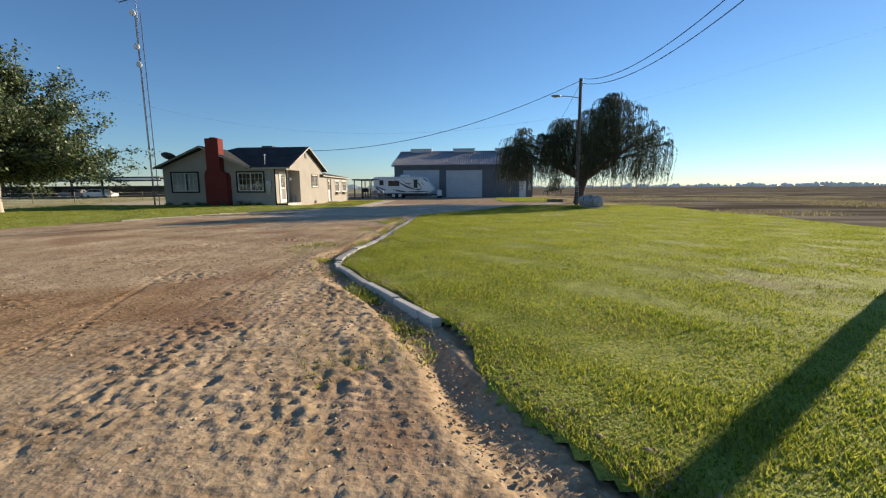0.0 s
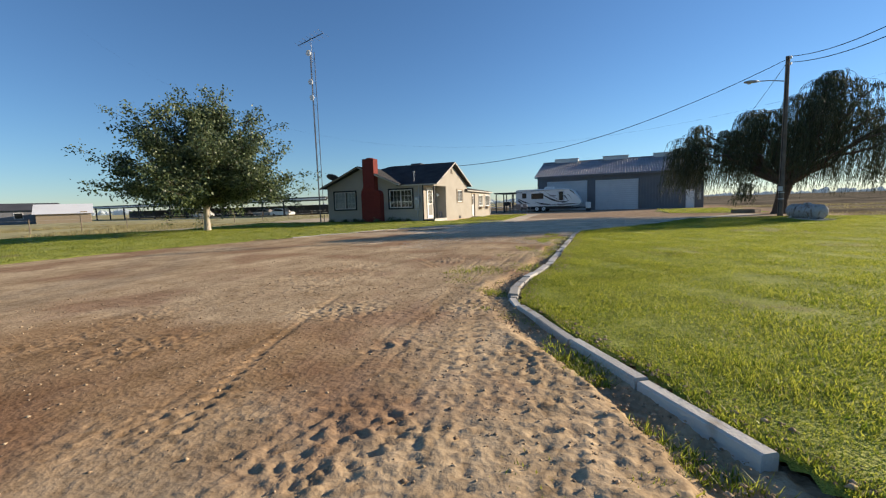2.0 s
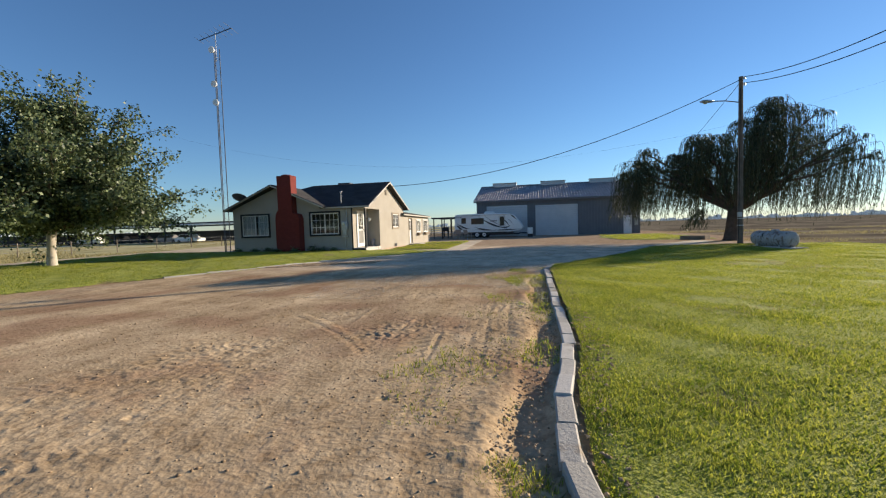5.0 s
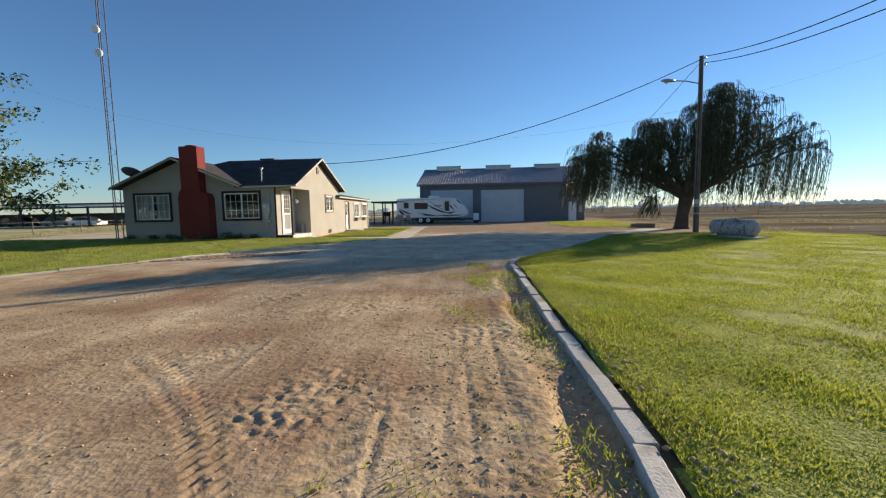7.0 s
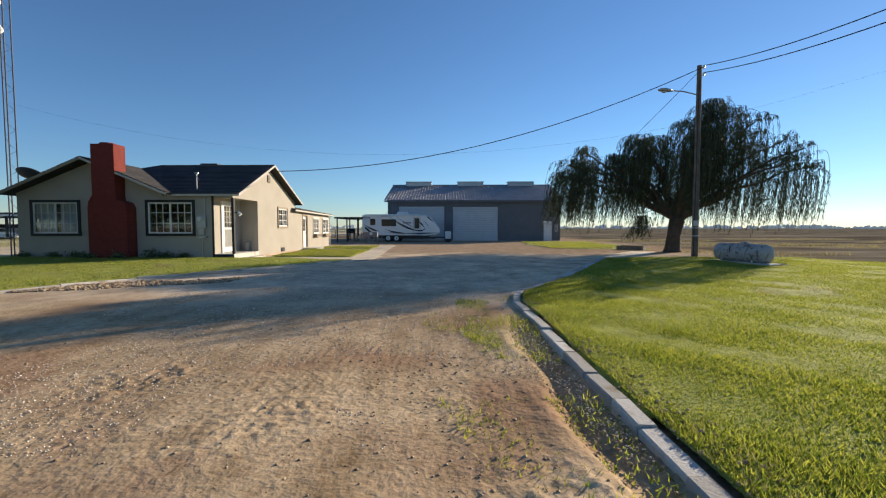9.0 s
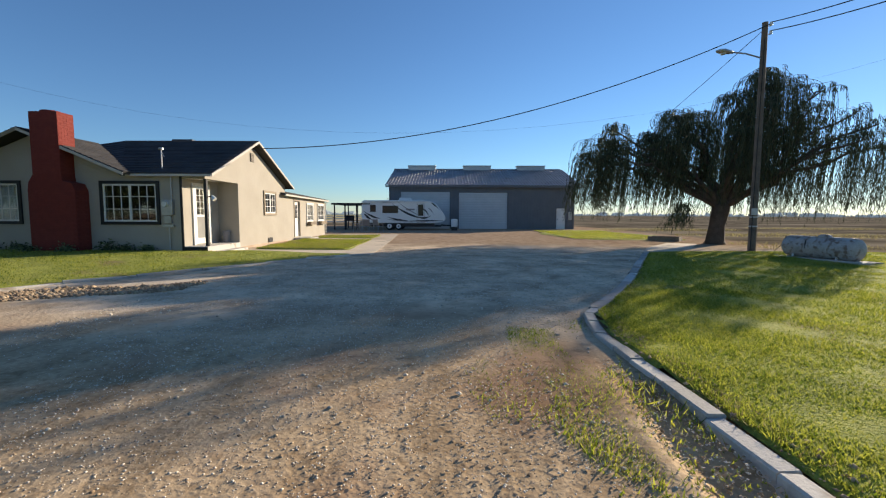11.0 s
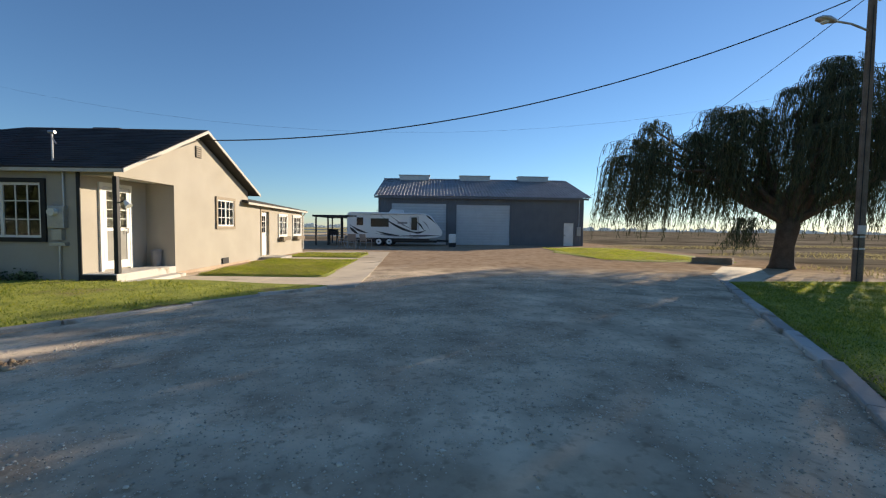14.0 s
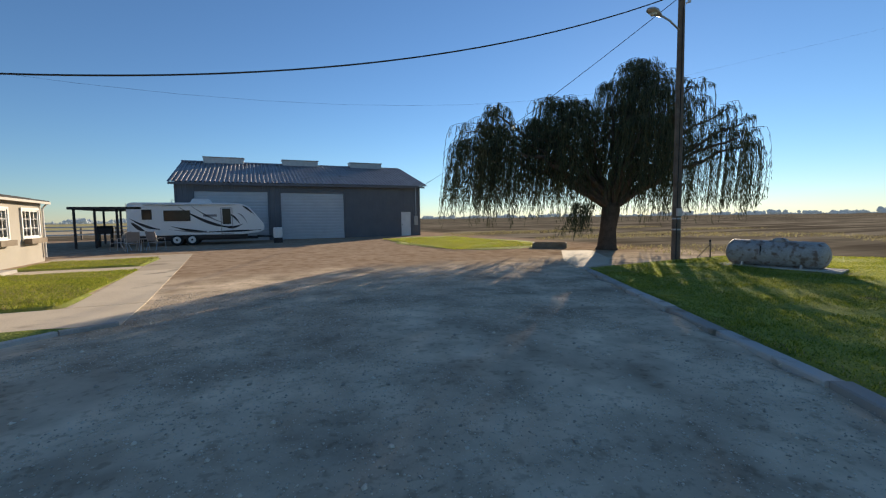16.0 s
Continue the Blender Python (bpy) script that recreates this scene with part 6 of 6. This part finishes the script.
def blades(name, label, pts, zs, h, w, mat, seed):
    """One mesh of single-triangle blades, bent by chance."""
    r = np.random.RandomState(seed)
    n = len(pts)
    a = r.uniform(0, 6.283, n)
    P = np.column_stack([pts, zs])
    H = h * r.uniform(0.5, 1.3, n) * (0.8 + 0.45 * np.clip(wave(pts[:, 0], pts[:, 1], 3.1, 91), -1, 1) + 0.10 * wave(pts[:, 0], pts[:, 1], 9.0, 92))
    lean = np.column_stack([r.normal(0, 0.5, n) * H, r.normal(0, 0.5, n) * H, H])
    side = np.column_stack([np.cos(a), np.sin(a), 0 * a]) * (w * r.uniform(0.7, 1.3, n))[:, None]
    v = np.stack([P - side, P + side, P + lean], 1).reshape(-1, 3)
    f = np.arange(3 * n).reshape(-1, 3)
    me = bpy.data.meshes.new(name)
    me.vertices.add(len(v))
    me.vertices.foreach_set("co", v.ravel())
    me.loops.add(f.size)
    me.loops.foreach_set("vertex_index", f.ravel())
    me.polygons.add(n)
    me.polygons.foreach_set("loop_start", np.arange(n) * 3)
    me.update(calc_edges=True)
    me.materials.append(mat)
    return tagged(new(name, me), label, "grass", kind="stuff")


def scatter(n, x0, x1, y0, y1, inside, seed):
    r = np.random.RandomState(seed)
    p = np.column_stack([r.uniform(x0, x1, n), r.uniform(y0, y1, n)])
    return p[inside(p[:, 0], p[:, 1])]


p = scatter(1150000, -2.2, 7.0, 0.8, 22, in_right, 51)
p = p[np.random.RandomState(50).uniform(size=len(p)) < np.exp(-((p[:, 0] - edge_x(KERB, p[:, 1])) / 2.6) ** 1.5)]
worn = wave(p[:, 0], p[:, 1], 1.1, 60)
p = p[worn + 0.3 * wave(p[:, 0], p[:, 1], 5.0, 93) < 1.15]
blades("grass", "short green lawn grass", p, right_h(p[:, 0], p[:, 1]) - 0.005, 0.034, 0.0034, BLADE, 52)
p = scatter(620000, -2.2, 13.6, 0.8, 30, in_right, 53)
p = p[wave(p[:, 0], p[:, 1], 1.1, 60) + 0.5 * wave(p[:, 0], p[:, 1], 5.0, 93) < 1.1]
blades("grass", "short green lawn grass", p, right_h(p[:, 0], p[:, 1]) - 0.005, 0.036, 0.0075, BLADE, 54)
p = scatter(260000, -2.2, 9, 0.8, 26, in_right, 155)
p = p[wave(p[:, 0], p[:, 1], 8.0, 156) + 0.6 * wave(p[:, 0], p[:, 1], 2.3, 157) > 0.85]
blades("grass", "taller tufts in the mown lawn", p, right_h(p[:, 0], p[:, 1]) - 0.005, 0.046, 0.007, BLADE, 158)
p = scatter(90000, -2.2, 9, 0.8, 25, in_right, 55)
p = p[(wave(p[:, 0], p[:, 1], 1.1, 60) + 0.5 * wave(p[:, 0], p[:, 1], 5.0, 93) > 0.75) | (p[:, 0] - edge_x(KERB, p[:, 1]) < 0.35)]
blades("dry_grass", "dry straw-coloured blades in worn lawn patches", p, right_h(p[:, 0], p[:, 1]) - 0.005, 0.045, 0.006, BLADE_DRY, 56)
p = scatter(230000, -34, -5.5, 4, 28, in_left, 57)
blades("grass", "short green lawn grass", p, left_h(p[:, 0], p[:, 1]) - 0.005, 0.045, 0.009, BLADE, 58)
for x0, x1, y0, y1, n, lift, sd in ((-11.2, -7.7, 30.3, 35.8, 45000, 0.05, 61), (-11.2, -8.0, 37.5, 40.3, 14000, 0.04, 62), (3.2, 8.6, 37.4, 48.5, 45000, 0.05, 63)):
    p = scatter(n, x0, x1, y0, y1, lambda x, y: x > -100, sd)
    blades("grass", "short green lawn grass", p, ground_h(p[:, 0], p[:, 1]) + lift, 0.05, 0.008, BLADE, sd + 10)
    p = scatter(n // 2, x0, x1, y0, y1, lambda x, y: wave(x, y, 1.6, sd + 40) > -0.2, sd + 20)
    blades("dry_grass", "dry blades in the thin lawn", p, ground_h(p[:, 0], p[:, 1]) + lift, 0.045, 0.008, BLADE_DRY, sd + 30)


def weeds(x, y):
    k = edge_x(KERB, y)
    return (x > k - 1.5 + 0.5 * wave(x, y, 1.5, 65)) & (x < k - 0.1) & (wave(x, y, 2.4, 66) + 0.45 * smooth((y - 8) / 6) > 0.3) & (y > 3)


p = scatter(48000, -4.2, 1.0, 3, 20.0, weeds, 67)
blades("weeds", "sparse green weeds along the kerb", p, ground_h(p[:, 0], p[:, 1]) - 0.025, 0.065, 0.008, BLADE, 68)
p = scatter(52000, -2.8, 0.6, 4.4, 8.6, lambda x, y: (x > edge_x(KERB, y) - 0.75) & (x < edge_x(KERB, y) - 0.07) & (wave(x, y, 4.5, 171) > 0.12), 172)
blades("weeds", "ragged grass clumps in the hollow beside the kerb", p, ground_h(p[:, 0], p[:, 1]) - 0.075, 0.075, 0.005, BLADE, 173)
p = scatter(17000, -3.6, -1.95, 15.2, 19.6, lambda x, y: (np.abs(x + 2.72 + 0.06 * (y - 17.5)) < 0.26 + 0.16 * wave(x, y, 3.0, 161)) & (y > 16.0), 162)
blades("weeds", "patch of green grass growing in the drive", p, ground_h(p[:, 0], p[:, 1]) - 0.012, 0.045, 0.005, BLADE, 163)
p = scatter(40000, 9.5, 40, 12, 60, lambda x, y: ~in_right(x, y) & (wave(x, y, 0.35, 69) > 0.1), 70)
blades("dry_grass", "dry stubble in the field", p, ground_h(p[:, 0], p[:, 1]) - 0.02, 0.16, 0.02, BLADE_DRY, 71)
p = scatter(60000, -60, -27, 5, 60, lambda x, y: (wave(x, y, 0.3, 72) > -0.4) & (0.75 * np.minimum(y, 20.5) - x > 48), 73)
blades("dry_grass", "dry straw grass in the field", p, ground_h(p[:, 0], p[:, 1]) - 0.12, 0.22, 0.025, BLADE_DRY, 74)


def stones(name, label, pts, zs, lo, hi, mat, seed):
    """Small uneven stones: squashed octahedra pushed about by chance."""
    r = np.random.RandomState(seed)
    n = len(pts)
    base = np.array([(1, 0, 0), (0, 1, 0), (-1, 0, 0), (0, -1, 0), (0, 0, 0.7), (0, 0, -0.7)], float)
    s = lo * (hi / lo) ** (r.uniform(0, 1, n) ** 2.2)
    v = base[None] * r.uniform(0.6, 1.25, (n, 6, 1)) * s[:, None, None]
    a = r.uniform(0, 6.283, n)
    c, q = np.cos(a)[:, None], np.sin(a)[:, None]
    v = np.stack([v[..., 0] * c - v[..., 1] * q, v[..., 0] * q + v[..., 1] * c, v[..., 2]], -1)
    v += np.column_stack([pts, zs])[:, None, :]
    f = np.array([(0, 1, 4), (1, 2, 4), (2, 3, 4), (3, 0, 4), (1, 0, 5), (2, 1, 5), (3, 2, 5), (0, 3, 5)])
    f = (f[None] + np.arange(n)[:, None, None] * 6).reshape(-1, 3)
    v = v.reshape(-1, 3)
    me = bpy.data.meshes.new(name)
    me.vertices.add(len(v))
    me.vertices.foreach_set("co", v.ravel())
    me.loops.add(f.size)
    me.loops.foreach_set("vertex_index", f.ravel())
    me.polygons.add(len(f))
    me.polygons.foreach_set("loop_start", np.arange(len(f)) * 3)
    me.update(calc_edges=True)
    me.materials.append(mat)
    return tagged(new(name, me), label, "stones", kind="stuff")


def on_drive(x, y):
    return (x < edge_x(KERB, y) - 0.12) & (x > edge_x(LEFT_EDGE, y) + 0.1)


p = scatter(46000, -9, 2.2, 0.8, 17, on_drive, 81)
keep = np.random.RandomState(82).uniform(size=len(p)) < 0.25 + 0.75 * np.exp(-((p[:, 0] - edge_x(KERB, p[:, 1]) + 0.8) / 0.9) ** 2)
p = p[keep]
stones("dirt_clods", "loose dry clods of sandy earth", p, ground_h(p[:, 0], p[:, 1]) + drive_h(p[:, 0], p[:, 1]), 0.004, 0.022, CLOD, 83)
p = scatter(110000, -9, 0, 14, 31, on_drive, 84)
p = p[wave(p[:, 0], p[:, 1], 1.3, 86) > -0.5]
big = scatter(2600, -9, 3, 17, 31, on_drive, 184)
stones("gravel", "larger loose stones on the gravel", big, ground_h(big[:, 0], big[:, 1]) + 0.004, 0.012, 0.03, PEBBLE, 185)
stones("gravel", "scattered grey gravel stones", p, ground_h(p[:, 0], p[:, 1]) + 0.003, 0.004, 0.013, PEBBLE, 85)


def verge(x, y):
    k = edge_x(KERB, y)
    return (x > k + 0.09) & (x < k + 0.42 + 0.15 * wave(x, y, 2.2, 94))


p = scatter(26000, -2.3, 2.5, 2, 20, verge, 95)
stones("dirt_clods", "dry crumbs of soil behind the kerb", p, right_h(p[:, 0], p[:, 1]) + 0.003, 0.006, 0.03, CLOD, 96)


def trench(x, y):
    k = edge_x(KERB, y)
    return (x > k - 0.95) & (x < k - 0.08)


p = scatter(30000, -3.2, 2.0, 1, 18, trench, 97)
stones("dirt_clods", "crumbled soil along the outer foot of the kerb", p, ground_h(p[:, 0], p[:, 1]) + drive_h(p[:, 0], p[:, 1]) - 0.02, 0.005, 0.026, CLOD, 98)


p = scatter(9000, -13, -8.8, 20.2, 23.6, lambda x, y: (np.abs(y - 21.2 - 0.5 * (x + 11.5)) < 0.55 + 0.4 * wave(x, y, 2.0, 101)) & on_drive(x, y), 102)
stones("dirt_clods", "low ridge of crumbled earth at the drive's edge", p, ground_h(p[:, 0], p[:, 1]) + 0.01, 0.015, 0.07, CLOD, 103)
